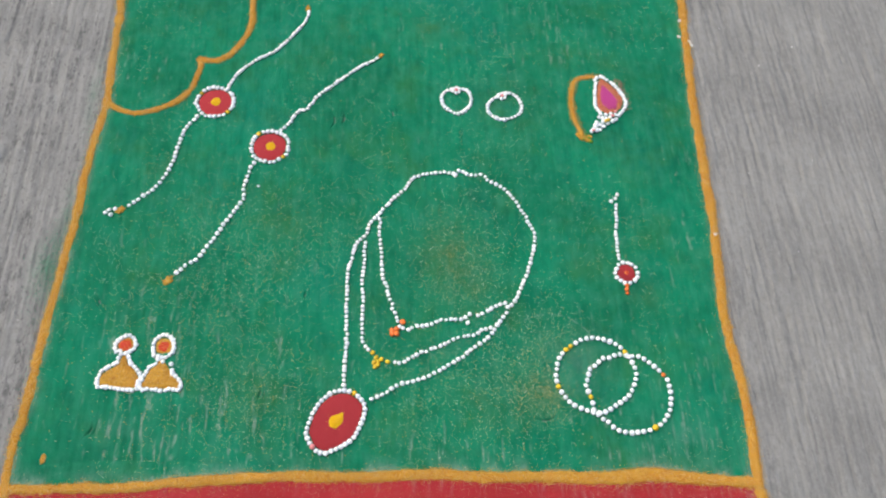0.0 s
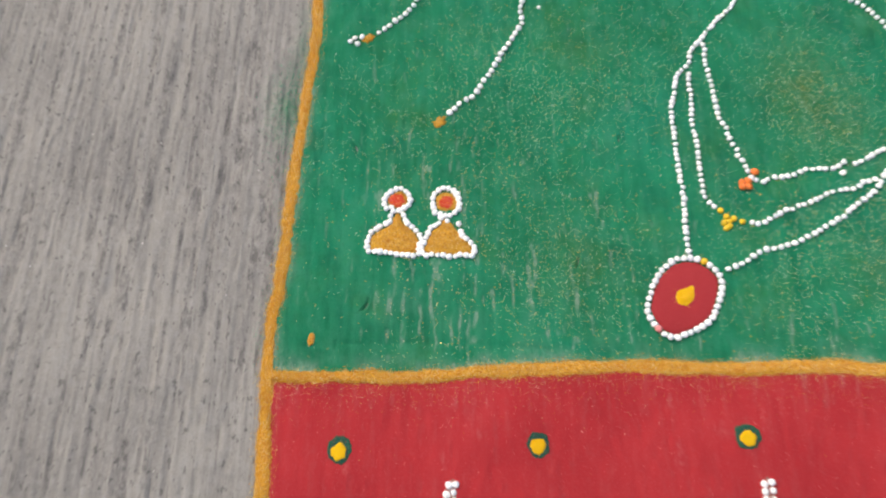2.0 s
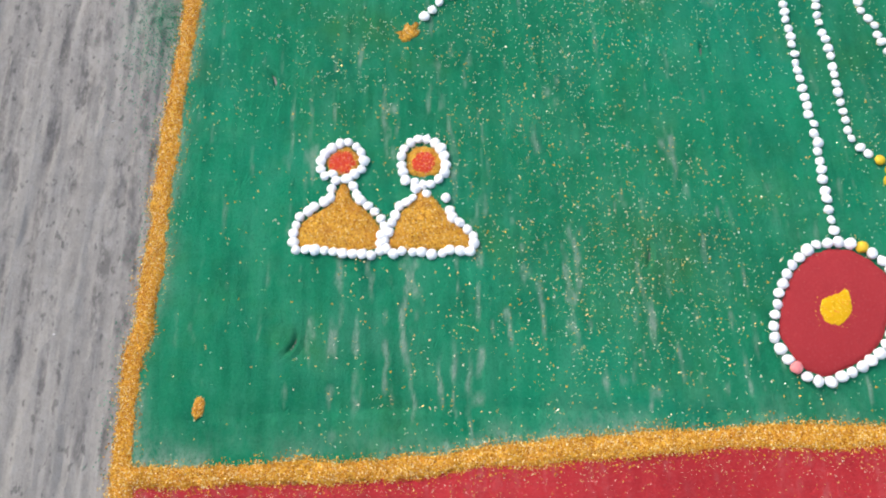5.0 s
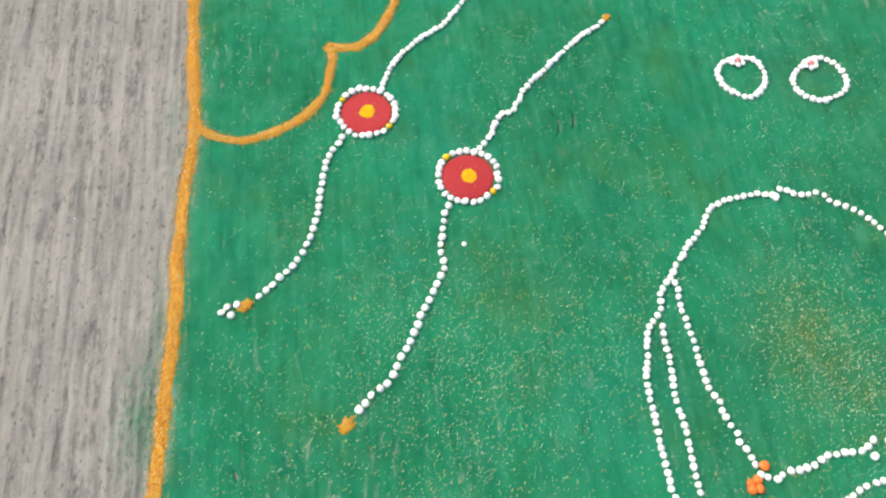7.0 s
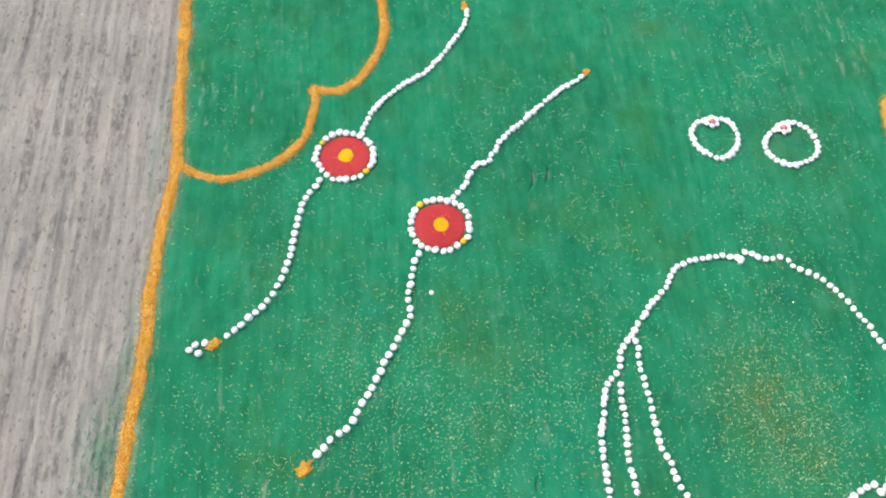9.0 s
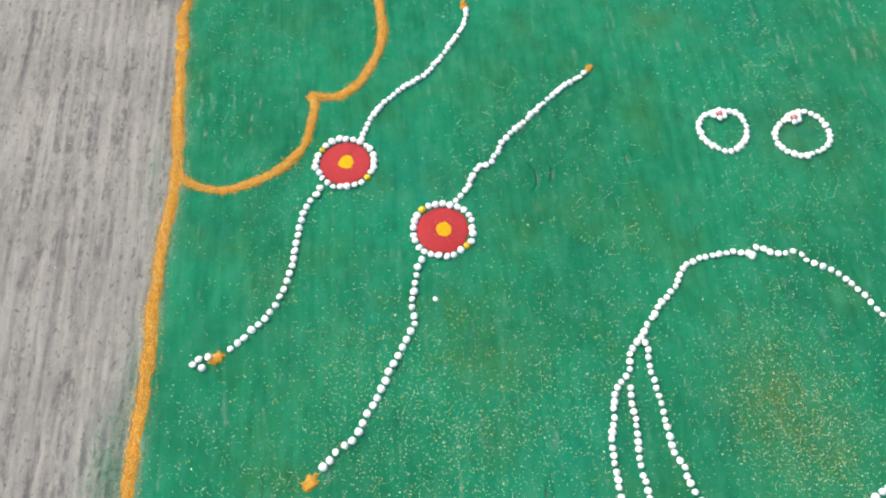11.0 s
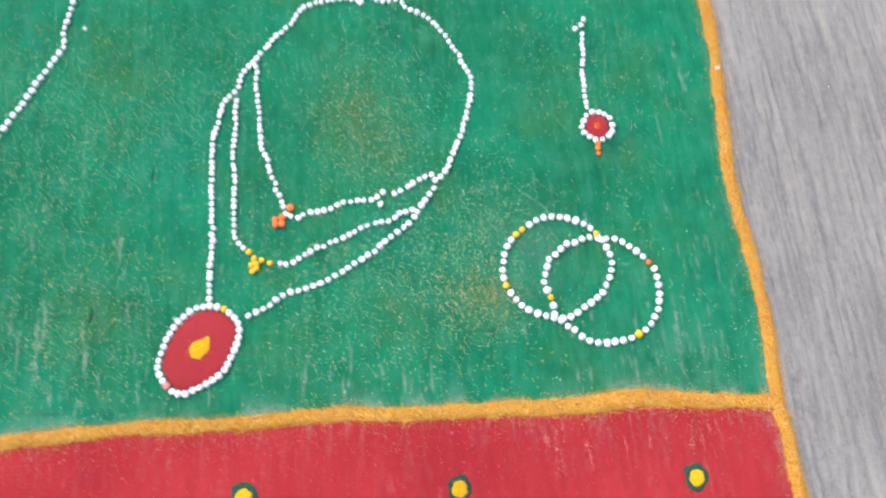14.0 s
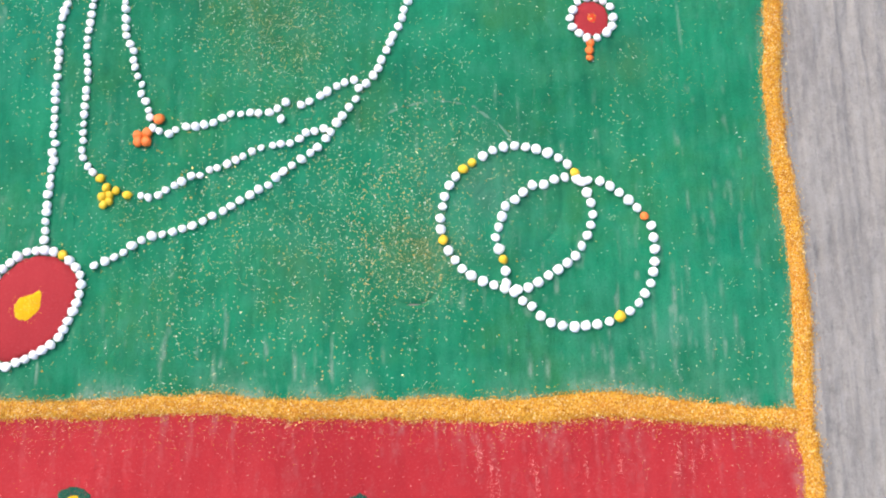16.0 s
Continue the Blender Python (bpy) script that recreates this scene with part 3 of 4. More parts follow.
def mound(name, outline, height, material, parent, label="", rough=0.6, lift=0.4, grains=0.0, grain_mat=None, loose=1.02):
    """A low heap of powder with an uneven rim; outline in millimetres."""
    c = spline(outline, 2.0, closed=True)
    mid = c.mean(0)
    n = len(c)
    c = mid + (c - mid) * (1 + rough * (RNG.random((n, 1)) - 0.5) * 2.0 / np.linalg.norm(c - mid, axis=1).mean())
    radii = np.array([1.0, 0.97, 0.88, 0.72, 0.52, 0.3, 0.12])
    rings = mid + (c - mid)[None] * radii[:, None, None]
    z = height * (1 - radii[:, None] ** 6) * (0.8 + 0.4 * vnoise(rings[..., 0] / 3.5, rings[..., 1] / 3.5)) + 1.0 + lift
    z[0] = -0.5
    verts = np.concatenate([rings, z[..., None]], -1).reshape(-1, 3)
    verts = np.concatenate([verts, [[*mid, height + 1.0 + lift]]]) / 1000
    idx = np.arange(len(radii) * n).reshape(len(radii), n)
    faces = []
    for r in range(len(radii) - 1):
        for i in range(n):
            j = (i + 1) % n
            faces.append((idx[r, i], idx[r, j], idx[r + 1, j], idx[r + 1, i]))
    for i in range(n):
        faces.append((idx[-1, i], idx[-1, (i + 1) % n], len(verts) - 1))
    ob = seat(tagged(new(name, mesh_from(name, verts, faces, material)), label=label), parent)
    if grains:
        area = np.abs(np.sum(c[:, 0] * np.roll(c[:, 1], -1) - c[:, 1] * np.roll(c[:, 0], -1))) / 2
        k = int(area * grains)
        i, rr = RNG.integers(0, n, k), np.sqrt(RNG.random(k)) * loose
        p = mid + (c[i] - mid) * rr[:, None]
        top = height * (1 - np.minimum(rr, 1) ** 6) * (0.8 + 0.4 * vnoise(p[:, 0] / 3.5, p[:, 1] / 3.5)) + 1.1 + lift
        g = grain_mesh("glitter", np.concatenate([p, top[:, None]], 1) / 1000, 0.0005, grain_mat or GOLD_GRAINS)
        seat(tagged(new("glitter", g), label="glinting loose grains", kind="stuff"), ob if parent.parent is None else parent)
    return ob


def blob_outline(x, y, rx, ry, lean=0.0, n=10, wobble=0.1):
    out = []
    for i in range(n):
        a = 2 * math.pi * i / n
        k = 1 + wobble * (RNG.random() - 0.5) * 2
        u, v = rx * k * math.cos(a), ry * k * math.sin(a)
        out.append((x + u * math.cos(lean) - v * math.sin(lean), y + u * math.sin(lean) + v * math.cos(lean)))
    return out


# ---- beads ----
def bead_meshes(material):
    out = []
    for k in range(4):
        bm = bmesh.new()
        bmesh.ops.create_icosphere(bm, subdivisions=2, radius=0.5)
        r = random.Random(k)
        for v in bm.verts:
            v.co *= 1 + 0.2 * (noise.noise(v.co * 2.6 + Vector((k * 7, 0, 0))))
            v.co.z *= 0.7
        for f in bm.faces:
            f.smooth = True
        me = bpy.data.meshes.new("bead")
        bm.to_mesh(me)
        bm.free()
        me.materials.append(material)
        out.append(me)
    return out


BEADS = {"white": bead_meshes(WHITE_BEAD), "yellow": bead_meshes(YELLOW_BEAD), "orange": bead_meshes(ORANGE_BEAD), "pink": bead_meshes(PINK_BEAD)}


def bead(x, y, size, parent, colour="white", up=0.0):
    ob = new("bead", BEADS[colour][RNG.integers(0, 4)])
    k = 0.98 * size * RNG.uniform(0.88, 1.12) / 1000
    ob.scale = (k, k * RNG.uniform(0.92, 1.06), k * RNG.uniform(0.85, 1.0))
    ob.rotation_euler = (RNG.uniform(-0.4, 0.4), RNG.uniform(-0.4, 0.4), RNG.uniform(0, 6.28))
    ob.location = (x / 1000, y / 1000, 0.0008 + 0.32 * k + up / 1000)
    if colour != "white":
        tagged(ob, label=colour + " bead")
    return seat(ob, parent) if parent else ob


def strand(points, spacing, size, parent, closed=False, spots=(), reach=4.0, jitter=0.4):
    """Beads along a curve; spots are (x, y, colour) places at which the nearest bead is coloured."""
    c = spline(points, spacing, closed)
    tone = {}
    for x, y, colour in spots:
        d = np.hypot(c[:, 0] - x, c[:, 1] - y)
        if d.min() < reach + spacing:
            tone[int(d.argmin())] = colour
    for i, (x, y) in enumerate(c):
        bead(x + RNG.normal(0, jitter), y + RNG.normal(0, jitter), size, parent, tone.get(i, "white"))


# ---- gold outline of the drawing ----
powder_line("side_border", LEFT, 16, 1.7, GOLD, "uneven line of glittering gold powder along the side of the drawing", "rangoli border")
powder_line("side_border", RIGHT, 17.5, 1.7, GOLD, "uneven line of glittering gold powder along the side of the drawing", "rangoli border")
powder_line("middle_border", [(x, y - min(max((x - 350) / 200, 0), 1.5)) for x, y in BOTTOM], 19, 1.9, GOLD, "thick gold powder line between the green and red fields", "rangoli border", lift=0.4, taper=0.8)
powder_line("top_border", TOP, 10, 1.6, GOLD, "thin brownish gold powder line closing the green field", "rangoli border", lift=0.2)
SCALLOP = [(22.1, 507), (41.1, 492.2), (60.2, 486.3), (77.2, 487.5), (100.3, 496.7), (121.4, 511.7), (133.5, 529.4), (137.7, 549.8), (140.9, 569.3), (136.9, 580)]
SCALLOP_TOP = [(136.9, 580), (158.9, 577.2), (176.9, 586), (190.1, 604.7), (200.2, 627.3), (204.3, 650.2), (202.2, 688.3), (195.9, 718.8)]
corner = base("corner_scallop", 80.2, 490.5, "gold powder scallop drawn across the green corner", "rangoli line")
powder_line("lobe", SCALLOP, 11.5, 1.5, GOLD, "", parent=corner, lift=0.5)
powder_line("lobe", SCALLOP_TOP, 12.5, 1.5, GOLD, "", parent=corner, lift=0.5)
mound("knob", blob_outline(18.1, 651.7, 7, 12), 1.5, GOLD, corner, "thick gold spot beside the border", grains=1.0)


# ---- armbands ----
def medallion(name, outline, parent, centre, size, label, tone=BRICK_RED, height=1.0):
    d = mound(name, outline, height, tone, parent, label, rough=0.3)
    mound("centre", blob_outline(*centre, *size), 0.9, YELLOW, d, "yellow powder dot in the middle", rough=0.5, lift=1.0, grains=0.9, grain_mat=YELLOW_GRAINS, loose=1.5)
    return d


def armband(x, y, upper, lower, ring_spots, tips, label):
    ob = base("armband_motif", x, y, label, "rangoli motif", "armbands")
    medallion("medallion", blob_outline(x, y, 22, 22, wobble=0.02), ob, (x + 1, y + 0.5, ), (7.5, 7), "round red powder medallion, its red lightened for brighter exposure", LIT_RED)
    strand(blob_outline(x, y, 24.5, 24.5, n=14, wobble=0.025), 6.3, 6.0, ob, closed=True, spots=ring_spots)
    strand(upper, 5.6, 5.6, ob)
    strand(lower, 7.0, 5.8, ob)
    for tx, ty, rx, ry, lean in tips:
        mound("tip", blob_outline(tx, ty, rx, ry, lean), 1.2, GOLD, ob, "orange powder dab at the end", rough=1.8, grains=2.5)
    return ob


first = armband(167, 504.4, [(181.2, 527.9), (188.5, 545.3), (193.6, 555), (206.7, 568.6), (222.9, 582.2), (239.1, 592.9), (253.5, 608.5), (264.8, 625.1), (276.1, 641.7), (282.2, 656.6), (284.2, 667.5)],
                [(145.9, 480.5), (133.9, 463.5), (129.8, 450.4), (127.8, 436.3), (124.8, 421.2), (121.8, 405.1), (116.8, 388.9), (109.8, 374.8), (101.8, 363.7), (92.9, 356.7), (84.9, 348.6), (76.9, 342.6)],
                [(150.4, 519.9, "yellow"), (182.6, 486.7, "yellow")], [(66.9, 336.6, 7, 4.5, 0.5), (282.2, 675.5, 4, 5, 0)],
                "red medallion with white bead ring and wavy bead strings")
for bx, by in [(60.9, 337.6), (53.9, 336.6), (49.9, 332.5), (56.9, 329.5)]:
    bead(bx, by, 6.2, first)
armband(244.8, 432.1, [(258.4, 459.2), (267.3, 469.3), (275.3, 485.3), (282.2, 491.4), (289.2, 492.3), (294.3, 501.4), (304.7, 516.2), (319.3, 530), (337.3, 546.7), (351.9, 560.5), (366.3, 571.4), (376.5, 577.5), (383.5, 582.5)],
        [(225.1, 406.3), (221.2, 395.3), (218.4, 380.2), (215.5, 368.1), (217.6, 354), (211.7, 341.8), (206.7, 332.7), (195.8, 314.4), (184.7, 293), (178.7, 283.9), (171.7, 270.7), (163.7, 263.6), (154.8, 256.6), (145.9, 248.6)],
        [(228.7, 450.4, "yellow"), (259.8, 416.1, "yellow")], [(137.1, 238.7, 7, 5, 0.7), (388.6, 587.5, 4.5, 4, 0.5)],
        "red medallion with white bead ring and kinked bead strings")
stray = bead(234.4, 371.1, 4.8, None)
tagged(stray, label="single stray cream bead lying on the green powder", category="bead")

# ---- necklace ----
necklace = base("necklace_motif", 449.9, 239.7, "three-strand necklace drawn with white beads and an oval red pendant", "rangoli motif")
strand([(349.9, 106.6), (349.9, 122.9), (351.1, 147.3), (351.4, 172.5), (350.6, 202.5), (350.7, 227.2), (351.4, 250.1), (355.1, 266.9), (358.7, 280.9), (363.5, 290.8), (369.4, 297.8)], 5.6, 5.4, necklace)
strand([(373.3, 302.7), (375.3, 312.6), (382.3, 322.5), (398.8, 343), (408.1, 353.7), (422.7, 369.4), (434.2, 385.1), (452.4, 390), (473.7, 391.9), (483.9, 390)], 5.8, 5.5, necklace)
strand([(488, 389), (491.9, 395), (501.1, 390.2), (508.2, 387.3), (522.4, 387.6), (531.6, 377.9), (548.8, 367.2), (559.6, 352.3), (571.3, 331.2), (578, 314.1), (582.8, 300.2), (581.8, 287.1), (576.8, 265.8), (567, 240.3), (558.2, 221.9), (551.4, 207.6), (542.5, 200.5)], 6.2, 5.5, necklace)
strand([(540.6, 192.5), (532.7, 182.4), (525.8, 173.5), (519.8, 163.6), (503.7, 152), (487.4, 139.5), (472.1, 130), (452.5, 118.5), (434, 110.8), (410.4, 105), (399.2, 97.8), (381.1, 89.6)], 6.4, 5.8, necklace)
strand([(371.5, 288.7), (370.8, 270.9), (370.1, 254), (368.4, 239.2), (369.5, 219.4), (369.6, 201.6), (369.5, 188.7), (369.3, 171.7), (369.2, 161.7), (372.2, 154.7), (377.1, 148.7)], 5.7, 5.0, necklace)
strand([(407.4, 132.4), (413.5, 131.3), (424.8, 137.2), (434.1, 142), (447.4, 147.7), (459.8, 152.2), (471, 156.8), (481.3, 162.4)], 6.0, 5.2, necklace)
strand([(488.4, 163.2), (501.6, 165.9), (510.7, 171.7), (520.8, 174.5)], 5.6, 5.2, necklace)
strand([(389.4, 322.4), (389.4, 311.5), (388.4, 299.6), (390.7, 281.7), (391.9, 265.8), (392.2, 250.9), (393.4, 239), (398.6, 229.1), (398.7, 219.2), (402.7, 210.3), (405.7, 199.4), (409.7, 188.4), (412.8, 177.5)], 6.0, 5.2, necklace)
strand([(417.8, 174.4), (422.9, 172.3), (429.1, 176.1), (443.4, 177.6), (452.6, 179.2), (460.8, 183.9), (471.1, 185.5), (483.3, 185.2), (491.4, 187.9)], 6.0, 5.3, necklace)
strand([(506.6, 189.6), (518.6, 195.5), (530.6, 203.5), (539.5, 206.5)], 6.6, 5.5, necklace)
for bx, by in [(493.5, 180.9), (496.5, 191.8), (485.9, 386.9)]:
    bead(bx, by, 5.6, necklace)
for bx, by in [(382.1, 144.6), (386.1, 138.6), (384, 132.5), (388.1, 133.5), (392.2, 136.5), (388.1, 129.4), (385, 127.4), (399.3, 133.5)]:
    bead(bx, by, 6.0, necklace, "yellow")
for bx, by in [(416.9, 182.3), (409.7, 173.6), (404.6, 171.6), (409.6, 167.6), (404.5, 167.7)]:
    bead(bx, by, 6.8, necklace, "orange")
PENDANT = [(351, 99.5), (359.9, 97.6), (369, 90.5), (374.1, 82.4), (373.3, 71.3), (369.6, 61.2), (364.9, 50.1), (360.1, 44.1), (352.3, 38.2), (341.6, 33.3), (329.9, 29.4), (319.8, 34.4), (313.7, 43.4), (310.5, 52.3), (312.2, 61.2), (315.9, 72.2), (321.6, 83.2), (326.4, 89.2), (336.1, 97.4), (344, 99.5)]
strand(PENDANT, 5.7, 6.0, necklace, closed=True, spots=[(361, 95.6, "yellow"), (318.9, 34.4, "pink")], jitter=0.2)
inner = [(344 + (x - 344) * 0.93, 65 + (y - 65) * 0.93) for x, y in PENDANT]
oval = mound("pendant", inner, 1.2, BRICK_RED, necklace, "oval dark red powder pendant", rough=0.3)
mound("centre", [(335.9, 57.2), (333.8, 63.2), (336.6, 70.2), (344.4, 73.2), (350.3, 76.2), (351.4, 69.2), (348.7, 61.2), (342.9, 56.2)], 0.9, YELLOW, oval, "yellow powder drop in the middle", rough=0.5, lift=1.2, grains=0.7, grain_mat=YELLOW_GRAINS, loose=1.3)

# ---- bangles ----
bangles = [
    ([(592.2, 100.6), (591.1, 114.3), (594.9, 131.1), (602.7, 143), (617.5, 153.1), (631.4, 159.2), (645.3, 159.3), (660.4, 154.4), (669.5, 149.4), (676.6, 142.3), (681.7, 133.2), (685.8, 122.2), (685.9, 112.1), (680.9, 100.1), (674.9, 90.2), (667.9, 84.3), (656.9, 77.4), (646.9, 71.6), (637.9, 69.7), (627.9, 70.8), (613, 76.9), (604.1, 82.8), (597.2, 90.7)],
     [(606.7, 146, "yellow"), (611.6, 150, "yellow"), (676.6, 143.3, "yellow"), (592.2, 100.6, "yellow")], (636.8, 114.2)),
    ([(625.9, 101.4), (628.9, 109.3), (632.8, 121.2), (641.7, 127.1), (647.7, 133.1), (657.6, 135.1), (668.6, 139.2), (683.7, 137.3), (691.7, 136.4), (698.8, 132.4), (709.9, 122.4), (718.9, 112.4), (722.9, 103.4), (723, 91.3), (721, 75.2), (715, 65.1), (707, 56.1), (693, 49.1), (679.9, 47.2), (667.9, 46.4), (654.9, 50.6), (646.9, 58.7), (638.9, 64.7), (631.9, 74.7), (630.9, 85.6)],
     [(718.9, 112.4, "orange"), (701, 53.1, "yellow"), (631.9, 89.6, "yellow")], (675.9, 92.2))]
for points, spots, (mx, my) in bangles:
    ob = base("bangle_motif", mx, my, "bangle drawn as a ring of white beads, crossing another", "rangoli motif", "crossed bangles")
    points = [(x + min(max((690 - x) / 50, 0), 1.8) * (mx < 650), y) for x, y in points]
    strand(points, 7.2, 6.4, ob, closed=True, spots=spots, jitter=0.25)

# ---- finger rings ----
rings = [
    ([(473.1, 518.7), (480, 525.8), (486.9, 527.8), (494.8, 529.9), (503.6, 527.8), (509.6, 524.8), (512.5, 515.7), (512.5, 506.5), (509.6, 499.4), (505.6, 494.3), (500.7, 489.1), (491.8, 487.1), (483.9, 490.1), (479, 494.2), (474, 501.4), (472.1, 509.5)], (492.8, 525.8)),
    ([(546.4, 514.4), (538.4, 507.4), (534.5, 498.3), (535.5, 490.1), (543.6, 480.8), (549.6, 477.7), (556.7, 476.7), (564.7, 479.7), (572.7, 482.7), (579.7, 490.8), (581.7, 499.8), (579.7, 507.9), (576.6, 516), (569.6, 521.2), (560.5, 522.3), (554.5, 519.3)], (555.5, 516.3))]
for points, (fx, fy) in rings:
    ob = base("finger_ring_motif", fx, fy - 18, "small finger ring of white beads with a pink flower", "rangoli motif", "finger rings")
    strand(points, 5.6, 5.9, ob, closed=True, jitter=0.3)
    bead(fx, fy, 5.2, ob, "pink", up=2.6)
    for i in range(6):
        a = 0.4 + i * math.pi / 3
        bead(fx + 5.0 * math.cos(a), fy + 4.6 * math.sin(a), 4.9, ob, up=1.2)

# ---- forehead pendant on a string ----
tikka = base("forehead_pendant_motif", 692.7, 302.1, "short bead string ending in a small red medallion", "rangoli motif")
strand([(691.9, 342.4), (690.8, 330.6), (688.7, 313.9), (686.7, 303), (686.7, 289.2), (685.7, 275.3), (686.7, 264.3)], 5.8, 5.2, tikka)
for bx, by in [(696, 358.2), (692.9, 352.3), (686.9, 348.3)]:
    bead(bx, by, 5.6, tikka)
strand(blob_outline(692.9, 245.3, 14.2, 14.2, n=12, wobble=0.03), 6.2, 5.8, tikka, closed=True)
small = mound("medallion", blob_outline(692.9, 245.3, 12, 12), 1.0, BRICK_RED, tikka, "small red powder medallion", rough=0.3)
mound("centre", blob_outline(692.9, 245.3, 3.5, 3.5), 0.7, ORANGE_RED, small, "orange powder dot", lift=1.0, grains=1.0)
for bx, by in [(691.1, 227.9), (690.2, 222.8), (690.2, 217.7)]:
    bead(bx, by, 5.4, tikka, "orange")

# ---- nose ring ----
nose = base("nose_ring_motif", 689.7, 500.2, "nose ring with gold powder hoop and beaded pink drop", "rangoli motif")
powder_line("hoop", [(693.8, 553.1), (670.7, 552.2), (659.6, 543.2), (653.5, 525.3), (651.5, 500.3), (653.5, 479.3), (657.5, 462.3), (660.5, 452.3)], 9, 1.4, GOLD, "curved gold powder hoop", parent=nose, lift=0.5, spill=1.4)
for cx, cy, rx, ry in [(661.5, 449.3, 8, 5), (654.5, 453.3, 4, 3), (667.5, 444.4, 5, 3), (659.5, 457.3, 4, 4), (671.5, 450.3, 3, 3)]:
    mound("clasp_crumb", blob_outline(cx, cy, rx, ry, -0.3, wobble=0.3), 1.5, GOLD, nose, "crumbled gold powder clasp", grains=1.5)
for cx, cy in [(665.5, 452.3), (669.5, 447.3), (671.5, 441.4), (662.5, 446.3)]:
    mound("leaf_speck", blob_outline(cx, cy, 2.6, 1.8, RNG.uniform(0, 3), wobble=0.3), 1.4, LEAF, nose, "light green powder speck", lift=1.4)
DROP = [(697.9, 549.1), (706.9, 542.1), (715.9, 531.1), (722.9, 518.1), (722.9, 507.1), (716.8, 495.1), (705.8, 489.2), (695.7, 489.2), (688.7, 498.2), (686.7, 511.2), (688.8, 524.1), (691.8, 538.1)]
drop = mound("drop", DROP, 0.8, SALMON, nose, "drop-shaped salmon pink powder rim", rough=1.0, grains=1.6, grain_mat=ROSE_GRAINS)
mound("drop_centre", [(697.8, 540.1), (705.9, 531.1), (714.9, 518.1), (717.9, 507.1), (710.8, 497.1), (701.8, 496.1), (693.8, 505.1), (692.8, 522.1)], 0.9, MAGENTA, drop, "magenta powder filling", rough=1.2, lift=0.8)
strand([(688.8, 546.1), (696.9, 553.1), (703.9, 549.1), (712.9, 540.1), (719.9, 530.1), (725.9, 517.1), (727.9, 505.1), (722.8, 494.1), (714.8, 485.2)], 5.7, 5.9, nose)
strand([(689.8, 541.1), (686.8, 526.1), (684.7, 511.2), (684.7, 500.2), (689.7, 490.2)], 5.0, 5.9, nose)
CLUSTER = [(689.7, 487.2), (685.7, 481.2), (691.7, 481.2), (696.7, 485.2), (703.8, 488.2), (709.8, 486.2), (702.7, 481.2), (691.7, 474.2), (696.7, 479.2), (682.6, 473.2), (686.6, 468.3), (680.6, 467.3), (676.6, 462.3), (691.7, 466.3), (697.7, 471.2), (704.7, 474.2), (673.6, 457.3), (680.6, 459.3), (685.6, 461.3), (710.8, 479.2)]
for bx, by in CLUSTER:
    bead(bx + RNG.normal(0, 0.5), by + RNG.normal(0, 0.5), 6.5, nose, up=RNG.uniform(0, 1.2))
for bx, by, tone in [(698.7, 476.2, "yellow"), (694.7, 474.2, "yellow"), (705.8, 483.2, "pink"), (710.8, 490.1, "pink"), (676.6, 458.3, "pink")]:
    bead(bx, by, 5.0, nose, tone, up=2.8)
k = 420
spill = np.stack([RNG.normal(731, 3.5, k), RNG.uniform(495, 548, k)], 1)
spill[:, 0] -= np.abs(spill[:, 1] - 510) * 0.28
seat(tagged(new("spilt_grains", grain_mesh("spilt_grains", np.concatenate([spill, np.full((k, 1), 1.3)], 1) / 1000, 0.0006, PINK_GRAINS)), label="pink grains spilt beside the beads", kind="stuff"), nose)

# ---- ear studs ----
def ear_stud(head, head_mid, head_r, red, body, fill, outline_label):
    head, body, fill = ([(x - 0.7, y) for x, y in p] for p in (head, body, fill))
    head_mid = (head_mid[0] - 0.7, head_mid[1])
    ob = base("earring_motif", *head_mid, outline_label, "rangoli motif", "pair of earrings")
    hx, hy = head_mid
    disc = mound("head", blob_outline(hx, hy, head_r, head_r), 1.0, GOLD, ob, "gold powder disc", grains=1.0)
    mound("head_dot", blob_outline(hx - 0.5, hy - 0.5, head_r * red, head_r * red, n=12, wobble=0.12), 0.9, ORANGE_RED, disc, "vermilion powder dot", lift=0.9, rough=0.6, grains=0.9, grain_mat=ROSE_GRAINS)
    bx, by = np.mean(fill, axis=0)
    fill = [(bx + 1.07 * (x - bx), by + 1.04 * (y - by)) for x, y in fill]
    mound("bell", fill, 1.8, GOLD, ob, "bell-shaped gold glitter filling", grains=2.2)
    strand(head, 4.8, 5.8, ob, closed=False, jitter=0.25)
    strand(body, 4.8, 5.7, ob, closed=False, jitter=0.3)
    return ob


